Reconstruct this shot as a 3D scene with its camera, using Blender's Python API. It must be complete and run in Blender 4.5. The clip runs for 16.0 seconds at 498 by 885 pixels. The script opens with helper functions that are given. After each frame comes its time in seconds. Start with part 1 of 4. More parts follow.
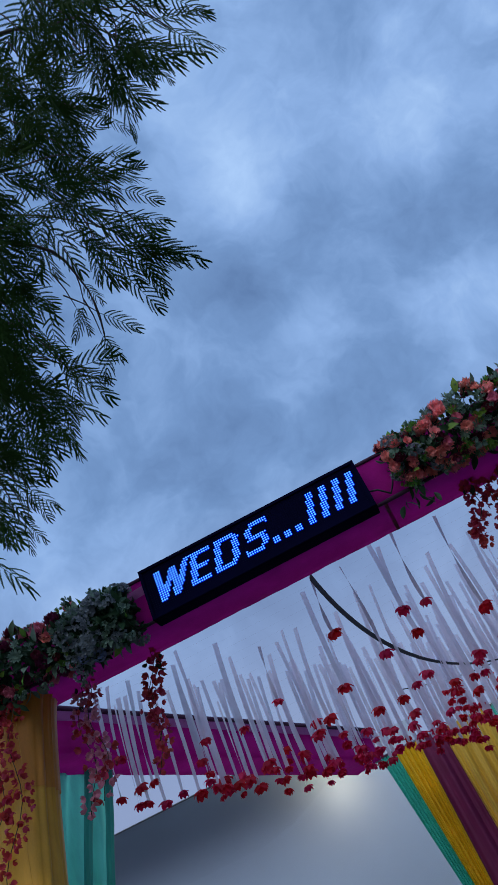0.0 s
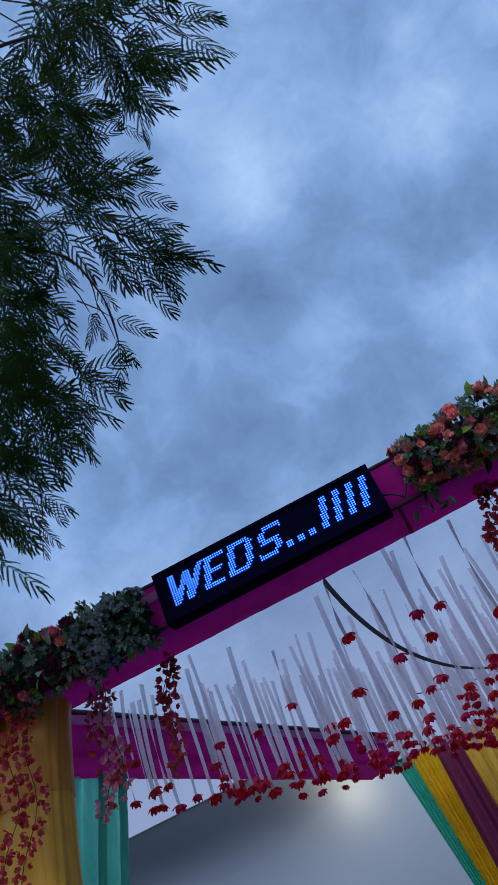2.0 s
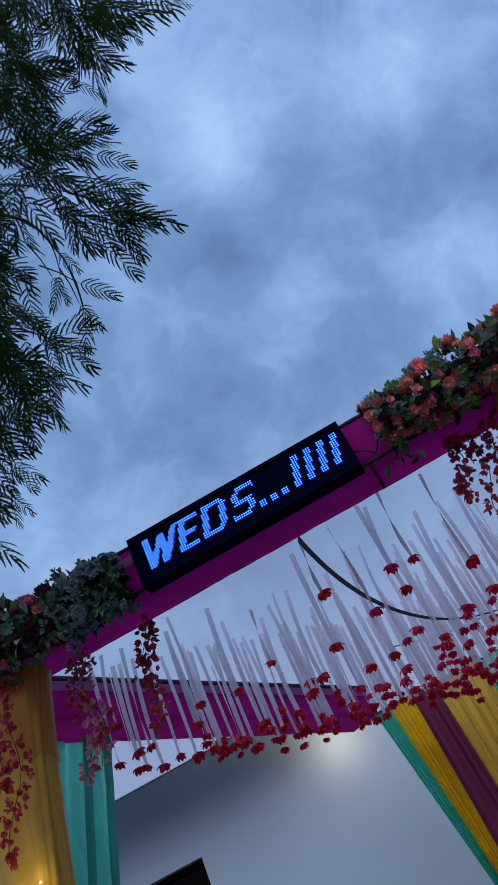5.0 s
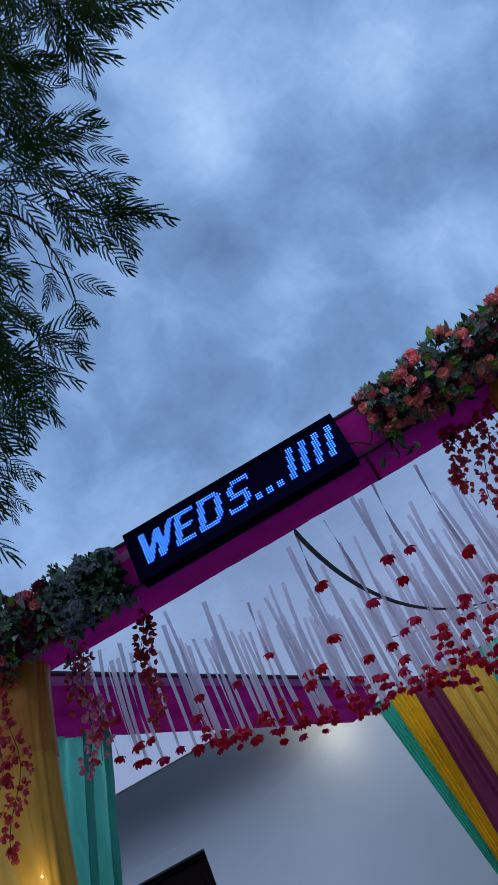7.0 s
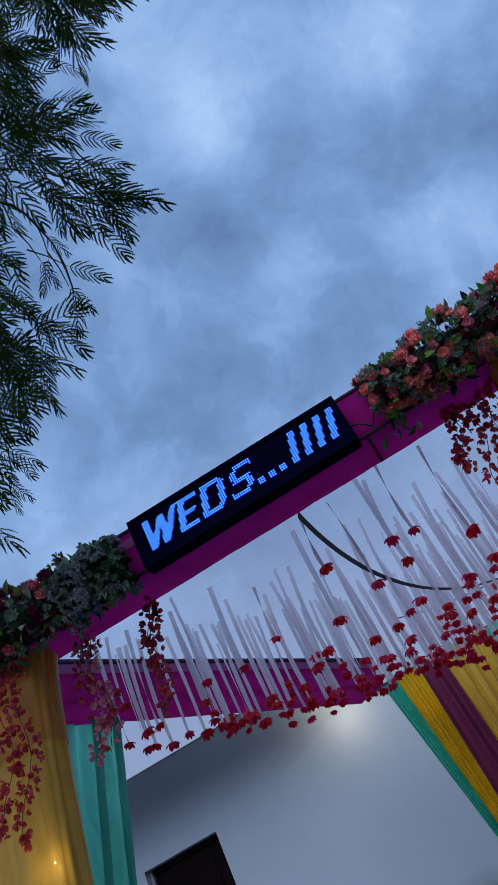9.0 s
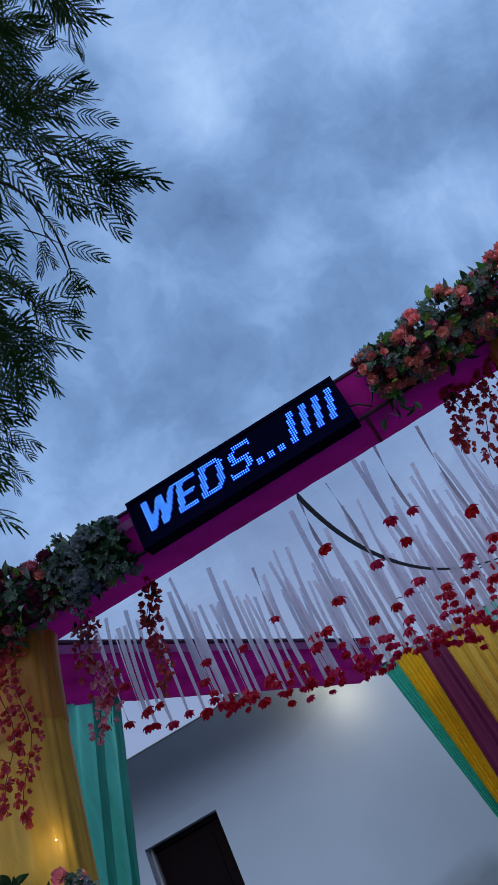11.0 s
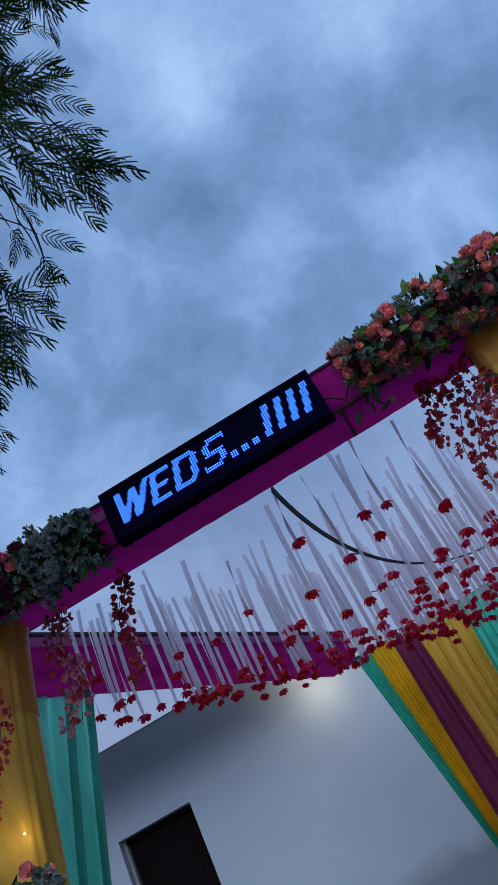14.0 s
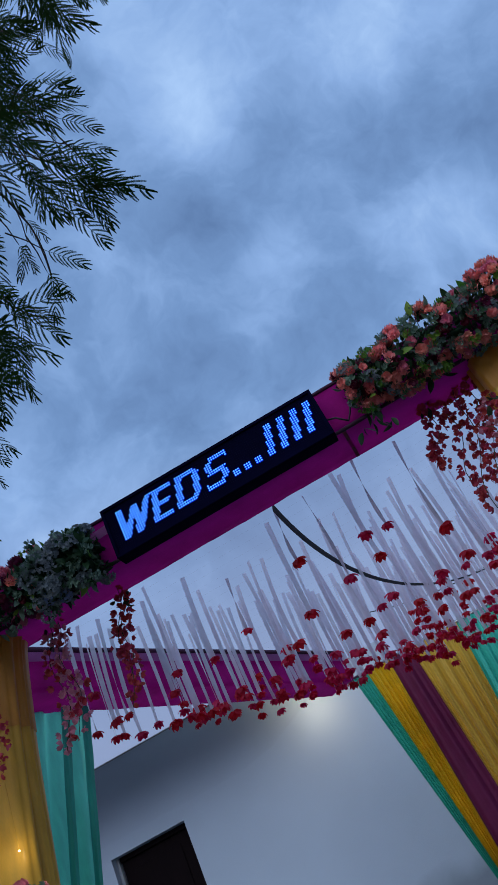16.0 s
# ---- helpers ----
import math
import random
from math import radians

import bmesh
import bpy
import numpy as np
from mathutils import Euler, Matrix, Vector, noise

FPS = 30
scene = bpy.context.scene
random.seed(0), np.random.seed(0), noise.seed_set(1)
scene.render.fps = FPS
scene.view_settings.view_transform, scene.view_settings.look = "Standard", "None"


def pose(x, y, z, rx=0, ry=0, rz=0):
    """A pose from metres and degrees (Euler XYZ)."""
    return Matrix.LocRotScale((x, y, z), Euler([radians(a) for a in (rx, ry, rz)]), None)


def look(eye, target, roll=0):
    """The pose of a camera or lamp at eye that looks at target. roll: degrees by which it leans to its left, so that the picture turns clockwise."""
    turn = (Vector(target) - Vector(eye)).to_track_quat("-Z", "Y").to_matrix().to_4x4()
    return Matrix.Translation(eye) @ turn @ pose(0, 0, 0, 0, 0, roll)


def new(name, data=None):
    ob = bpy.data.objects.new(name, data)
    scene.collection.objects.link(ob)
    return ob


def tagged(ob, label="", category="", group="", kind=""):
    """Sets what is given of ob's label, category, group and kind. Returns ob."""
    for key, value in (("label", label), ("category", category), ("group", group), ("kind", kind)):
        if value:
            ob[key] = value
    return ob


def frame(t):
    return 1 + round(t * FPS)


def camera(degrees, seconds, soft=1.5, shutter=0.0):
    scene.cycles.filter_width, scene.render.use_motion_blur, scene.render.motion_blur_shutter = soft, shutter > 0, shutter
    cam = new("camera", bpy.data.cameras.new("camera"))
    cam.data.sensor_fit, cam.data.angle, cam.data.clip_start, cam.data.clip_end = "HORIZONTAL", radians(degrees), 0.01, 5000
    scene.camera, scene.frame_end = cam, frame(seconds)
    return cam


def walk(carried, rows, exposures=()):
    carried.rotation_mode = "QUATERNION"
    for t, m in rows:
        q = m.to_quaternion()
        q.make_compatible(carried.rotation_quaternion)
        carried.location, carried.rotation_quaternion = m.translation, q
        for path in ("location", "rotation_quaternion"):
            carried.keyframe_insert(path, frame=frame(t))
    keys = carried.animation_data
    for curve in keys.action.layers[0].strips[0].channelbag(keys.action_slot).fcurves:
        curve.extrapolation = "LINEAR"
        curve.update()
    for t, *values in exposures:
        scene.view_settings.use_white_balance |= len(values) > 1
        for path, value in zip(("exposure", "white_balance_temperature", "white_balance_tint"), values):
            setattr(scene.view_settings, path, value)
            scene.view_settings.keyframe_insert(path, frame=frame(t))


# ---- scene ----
cam = camera(33.0, 16.0, soft=0.75)
PATH = [
    (0, pose(-0.0395, -0.0601, 1.5679, 129.633, 20.065, 20.138)),
    (0.5, pose(-0.0399, -0.0622, 1.5676, 129.796, 20.024, 20.356)),
    (1, pose(-0.0384, -0.0638, 1.5668, 129.946, 19.923, 20.593)),
    (1.5, pose(-0.0385, -0.0644, 1.5661, 130.096, 19.738, 20.807)),
    (2, pose(-0.0407, -0.0660, 1.5665, 130.165, 19.617, 20.938)),
    (2.5, pose(-0.0393, -0.0679, 1.5656, 130.156, 19.723, 21.085)),
    (3, pose(-0.0323, -0.0657, 1.5616, 129.998, 20.112, 21.153)),
    (3.5, pose(-0.0258, -0.0569, 1.5568, 129.487, 20.764, 21.113)),
    (4, pose(-0.0245, -0.0472, 1.5558, 128.771, 21.370, 21.062)),
    (4.5, pose(-0.0254, -0.0437, 1.5550, 128.083, 21.876, 20.970)),
    (7, pose(-0.0100, -0.0412, 1.5531, 127.247, 22.904, 21.252)),
    (7.5, pose(-0.0068, -0.0405, 1.5519, 127.206, 23.322, 21.610)),
    (8, pose(-0.0057, -0.0373, 1.5504, 127.034, 23.606, 21.865)),
    (8.5, pose(-0.0071, -0.0332, 1.5512, 126.893, 23.789, 22.162)),
    (11, pose(-0.0116, -0.0197, 1.5476, 125.480, 24.002, 22.330)),
    (11.5, pose(-0.0105, -0.0166, 1.5474, 125.123, 24.060, 22.146)),
    (12, pose(-0.0098, -0.0081, 1.5484, 124.730, 24.064, 21.860)),
    (12.5, pose(-0.0053, -0.0005, 1.5487, 124.441, 24.106, 21.495)),
    (13, pose(0.0016, 0.0039, 1.5480, 124.326, 24.243, 21.200)),
    (13.5, pose(0.0071, 0.0067, 1.5471, 124.292, 24.344, 20.958)),
    (14, pose(0.0106, 0.0069, 1.5474, 124.338, 24.341, 20.749)),
    (14.5, pose(0.0123, 0.0029, 1.5494, 124.487, 24.231, 20.564)),
    (15, pose(0.0126, -0.0028, 1.5511, 124.695, 24.055, 20.342)),
    (15.5, pose(0.0106, -0.0091, 1.5529, 124.877, 23.817, 20.135)),
    (16, pose(0.0069, -0.0159, 1.5565, 125.162, 23.529, 20.118)),
]
walk(cam, PATH)

# ---- light ----
SUN_DIR = Vector((-0.25, -0.72, 0.64)).normalized()
CLOUDS = (  # direction, width, brightness of the large cloud forms
    ((0.075, 0.606, 0.792), 0.06, 0.27),
    ((0.068, 0.742, 0.667), 0.045, 0.14),
    ((0.246, 0.750, 0.614), 0.06, 0.22),
    ((0.282, 0.617, 0.735), 0.07, 0.14),
    ((-0.344, 0.745, 0.571), 0.10, 0.06),
    ((-0.071, 0.801, 0.594), 0.05, 0.06),
    ((0.002, 0.762, 0.648), 0.05, 0.04),
    ((-0.100, 0.771, 0.628), 0.11, -0.22),
    ((0.188, 0.707, 0.682), 0.10, -0.04),
    ((0.294, 0.700, 0.651), 0.07, -0.12),
    ((0.096, 0.790, 0.606), 0.08, -0.08),
    ((0.228, 0.584, 0.779), 0.06, 0.05),
    ((0.028, 0.699, 0.714), 0.05, -0.16),
    ((0.010, 0.516, 0.857), 0.14, 0.16),
    ((-0.028, 0.623, 0.782), 0.07, 0.08),
    ((0.337, 0.583, 0.739), 0.05, -0.10),
    ((0.187, 0.807, 0.560), 0.10, 0.10),
    ((-0.115, 0.894, 0.433), 0.10, -0.04),
)


def node(nt, kind, **values):
    n = nt.nodes.new(kind)
    for k, v in values.items():
        if k in n.inputs:
            n.inputs[k].default_value = v
    return n


def build_world():
    w = bpy.data.worlds.new("overcast_dusk")
    scene.world = w
    w.use_nodes = True
    nt = w.node_tree
    nt.nodes.clear()
    lk = nt.links.new
    tc = nt.nodes.new("ShaderNodeTexCoord")
    warp = node(nt, "ShaderNodeTexNoise", Scale=3.4, Detail=5.0, Roughness=0.6)
    lk(tc.outputs["Generated"], warp.inputs["Vector"])
    off = nt.nodes.new("ShaderNodeVectorMath")
    off.operation = "MULTIPLY_ADD"
    lk(warp.outputs["Color"], off.inputs[0])
    off.inputs[1].default_value = (0.17, 0.17, 0.17)
    cen = nt.nodes.new("ShaderNodeVectorMath")
    cen.operation = "ADD"
    cen.inputs[1].default_value = (-0.085, -0.085, -0.085)
    lk(tc.outputs["Generated"], cen.inputs[0])
    lk(cen.outputs[0], off.inputs[2])
    nrm = nt.nodes.new("ShaderNodeVectorMath")
    nrm.operation = "NORMALIZE"
    lk(off.outputs[0], nrm.inputs[0])
    half = nt.nodes.new("ShaderNodeMix")   # the large forms are bent less than the fine ones
    half.data_type = "VECTOR"
    half.inputs[0].default_value = 0.4
    lk(tc.outputs["Generated"], half.inputs[4])
    lk(nrm.outputs[0], half.inputs[5])
    soft = nt.nodes.new("ShaderNodeVectorMath")
    soft.operation = "NORMALIZE"
    lk(half.outputs[1], soft.inputs[0])
    n1 = node(nt, "ShaderNodeTexNoise", Scale=4.2, Detail=6.0, Roughness=0.55, Distortion=0.35)
    n2 = node(nt, "ShaderNodeTexNoise", Scale=11.0, Detail=5.0, Roughness=0.6, Distortion=0.2)
    lk(nrm.outputs[0], n1.inputs["Vector"])
    lk(nrm.outputs[0], n2.inputs["Vector"])

    def maths(op, a, b=None, c=None):
        m = nt.nodes.new("ShaderNodeMath")
        m.operation = op
        for i, v in enumerate((a, b, c)):
            if v is None:
                continue
            if isinstance(v, (int, float)):
                m.inputs[i].default_value = v
            else:
                lk(v, m.inputs[i])
        return m.outputs[0]

    val = maths("MULTIPLY_ADD", n1.outputs[0], 0.8, 0.07)
    val = maths("MULTIPLY_ADD", n2.outputs[0], 0.55, maths("SUBTRACT", val, 0.255))
    for d, width, amp in CLOUDS:
        dot = nt.nodes.new("ShaderNodeVectorMath")
        dot.operation = "DOT_PRODUCT"
        lk(soft.outputs[0], dot.inputs[0])
        dot.inputs[1].default_value = Vector(d).normalized()
        g = maths("MULTIPLY", maths("SUBTRACT", dot.outputs["Value"], 1.0), 2.0 / width ** 2)
        val = maths("MULTIPLY_ADD", maths("EXPONENT", g), amp, val)
    ramp = nt.nodes.new("ShaderNodeValToRGB")
    els = ramp.color_ramp.elements
    els[0].position, els[0].color = 0.10, (0.078, 0.152, 0.335, 1)
    els[1].position, els[1].color = 0.86, (0.46, 0.68, 1.05, 1)
    e = els.new(0.45)
    e.color = (0.188, 0.334, 0.632, 1)
    e = els.new(0.63)
    e.color = (0.288, 0.473, 0.838, 1)
    lk(val, ramp.inputs[0])
    # greyer towards the horizon
    sep = nt.nodes.new("ShaderNodeSeparateXYZ")
    lk(tc.outputs["Generated"], sep.inputs[0])
    low = nt.nodes.new("ShaderNodeMapRange")
    low.inputs["From Min"].default_value, low.inputs["From Max"].default_value = 0.30, 0.56
    low.inputs["To Min"].default_value, low.inputs["To Max"].default_value = 0.9, 0.0
    lk(sep.outputs["Z"], low.inputs["Value"])
    haze = nt.nodes.new("ShaderNodeMix")
    haze.data_type = "RGBA"
    haze.inputs[7].default_value = (0.295, 0.372, 0.60, 1)
    lk(low.outputs[0], haze.inputs[0])
    lk(ramp.outputs[0], haze.inputs[6])
    sky = nt.nodes.new("ShaderNodeTexSky")
    sky.sky_type = "NISHITA"
    sky.sun_disc = False
    sky.sun_elevation = radians(4)
    sky.sun_rotation = math.atan2(SUN_DIR.x, SUN_DIR.y)
    bg_sky = nt.nodes.new("ShaderNodeBackground")
    bg_sky.inputs["Strength"].default_value = 0.05
    lk(sky.outputs[0], bg_sky.inputs["Color"])
    bg = nt.nodes.new("ShaderNodeBackground")
    bg.inputs["Strength"].default_value = 1.0
    lk(haze.outputs[2], bg.inputs["Color"])
    mix = nt.nodes.new("ShaderNodeMixShader")
    mix.inputs[0].default_value = 0.92
    lk(bg_sky.outputs[0], mix.inputs[1])
    lk(bg.outputs[0], mix.inputs[2])
    out = nt.nodes.new("ShaderNodeOutputWorld")
    lk(mix.outputs[0], out.inputs["Surface"])


build_world()
sun = new("sun", bpy.data.lights.new("sun", "SUN"))
sun.data.energy, sun.data.angle, sun.data.color = 1.25, radians(60), (0.86, 0.94, 1.0)
sun.matrix_world = look(SUN_DIR * 30, (0, 0, 0))


# ---- materials ----
def mat(name, color, rough=0.6, vary=0.25, scale=6.0, grain=60.0, bump=0.1, metal=0.0, through_light=0.0,
        random_hue=0.0, sheen=0.0, alpha=1.0, spec=0.4, streak=None):
    m = bpy.data.materials.new(name)
    m.use_nodes = True
    nt = m.node_tree
    nt.nodes.clear()
    lk = nt.links.new
    tc = nt.nodes.new("ShaderNodeTexCoord")
    mp = nt.nodes.new("ShaderNodeMapping")
    if streak:
        mp.inputs["Scale"].default_value = streak
    lk(tc.outputs["Object"], mp.inputs["Vector"])
    big = node(nt, "ShaderNodeTexNoise", Scale=scale, Detail=4.0, Roughness=0.6)
    fine = node(nt, "ShaderNodeTexNoise", Scale=grain, Detail=3.0, Roughness=0.6)
    lk(mp.outputs[0], big.inputs["Vector"])
    lk(mp.outputs[0], fine.inputs["Vector"])
    mixv = nt.nodes.new("ShaderNodeMath")
    mixv.operation = "MULTIPLY_ADD"
    lk(fine.outputs[0], mixv.inputs[0])
    mixv.inputs[1].default_value = 0.4
    lk(big.outputs[0], mixv.inputs[2])
    mr = nt.nodes.new("ShaderNodeMapRange")
    lk(mixv.outputs[0], mr.inputs["Value"])
    mr.inputs["From Min"].default_value, mr.inputs["From Max"].default_value = 0.4, 1.0
    mr.inputs["To Min"].default_value, mr.inputs["To Max"].default_value = 1 - vary, 1 + vary
    hsv = nt.nodes.new("ShaderNodeHueSaturation")
    hsv.inputs["Color"].default_value = (*color, 1)
    lk(mr.outputs[0], hsv.inputs["Value"])
    if random_hue:
        oi = nt.nodes.new("ShaderNodeObjectInfo")
        hr = nt.nodes.new("ShaderNodeMapRange")
        lk(oi.outputs["Random"], hr.inputs["Value"])
        hr.inputs["To Min"].default_value, hr.inputs["To Max"].default_value = 0.5 - random_hue, 0.5 + random_hue
        lk(hr.outputs[0], hsv.inputs["Hue"])
    b = nt.nodes.new("ShaderNodeBsdfPrincipled")
    lk(hsv.outputs[0], b.inputs["Base Color"])
    b.inputs["Roughness"].default_value = rough
    b.inputs["Metallic"].default_value = metal
    b.inputs["Specular IOR Level"].default_value = spec
    b.inputs["Sheen Weight"].default_value = sheen
    if bump:
        bp = nt.nodes.new("ShaderNodeBump")
        bp.inputs["Strength"].default_value = bump
        bp.inputs["Distance"].default_value = 0.01
        lk(fine.outputs[0], bp.inputs["Height"])
        lk(bp.outputs[0], b.inputs["Normal"])
    last = b.outputs[0]
    if through_light:
        tr = nt.nodes.new("ShaderNodeBsdfTranslucent")
        lk(hsv.outputs[0], tr.inputs["Color"])
        ms = nt.nodes.new("ShaderNodeMixShader")
        ms.inputs[0].default_value = through_light
        lk(last, ms.inputs[1])
        lk(tr.outputs[0], ms.inputs[2])
        last = ms.outputs[0]
    if alpha < 1:
        tp = nt.nodes.new("ShaderNodeBsdfTransparent")
        ms = nt.nodes.new("ShaderNodeMixShader")
        ms.inputs[0].default_value = alpha
        lk(tp.outputs[0], ms.inputs[1])
        lk(last, ms.inputs[2])
        last = ms.outputs[0]
    o = nt.nodes.new("ShaderNodeOutputMaterial")
    lk(last, o.inputs["Surface"])
    return m


def glow(name, color, strength):
    m = bpy.data.materials.new(name)
    m.use_nodes = True
    nt = m.node_tree
    nt.nodes.clear()
    e = nt.nodes.new("ShaderNodeEmission")
    e.inputs["Color"].default_value, e.inputs["Strength"].default_value = (*color, 1), strength
    o = nt.nodes.new("ShaderNodeOutputMaterial")
    nt.links.new(e.outputs[0], o.inputs["Surface"])
    return m


def wall_paint():
    """White lime paint, darker below an uneven line towards the foot of the wall."""
    m = mat("white_wall_paint", (0.47, 0.545, 0.65), 0.85, 0.06, 0.8, 90.0, 0.12)
    nt = m.node_tree
    lk = nt.links.new
    b = next(n for n in nt.nodes if n.type == "BSDF_PRINCIPLED")
    src = b.inputs["Base Color"].links[0].from_socket
    tc = nt.nodes.new("ShaderNodeTexCoord")
    sep = nt.nodes.new("ShaderNodeSeparateXYZ")
    lk(tc.outputs["Object"], sep.inputs[0])
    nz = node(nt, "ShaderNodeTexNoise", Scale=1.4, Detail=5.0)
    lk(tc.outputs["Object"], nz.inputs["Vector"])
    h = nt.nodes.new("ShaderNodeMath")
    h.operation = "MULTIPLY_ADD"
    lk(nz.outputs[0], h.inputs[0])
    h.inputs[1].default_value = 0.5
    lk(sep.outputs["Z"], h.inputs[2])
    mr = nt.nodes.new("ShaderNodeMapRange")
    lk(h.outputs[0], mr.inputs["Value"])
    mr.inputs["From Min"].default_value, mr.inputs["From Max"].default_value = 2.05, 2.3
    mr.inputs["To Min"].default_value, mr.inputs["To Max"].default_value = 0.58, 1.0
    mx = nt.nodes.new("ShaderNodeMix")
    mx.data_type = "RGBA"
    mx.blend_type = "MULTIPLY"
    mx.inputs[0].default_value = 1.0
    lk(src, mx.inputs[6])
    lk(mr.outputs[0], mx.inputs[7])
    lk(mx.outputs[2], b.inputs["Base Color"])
    return m


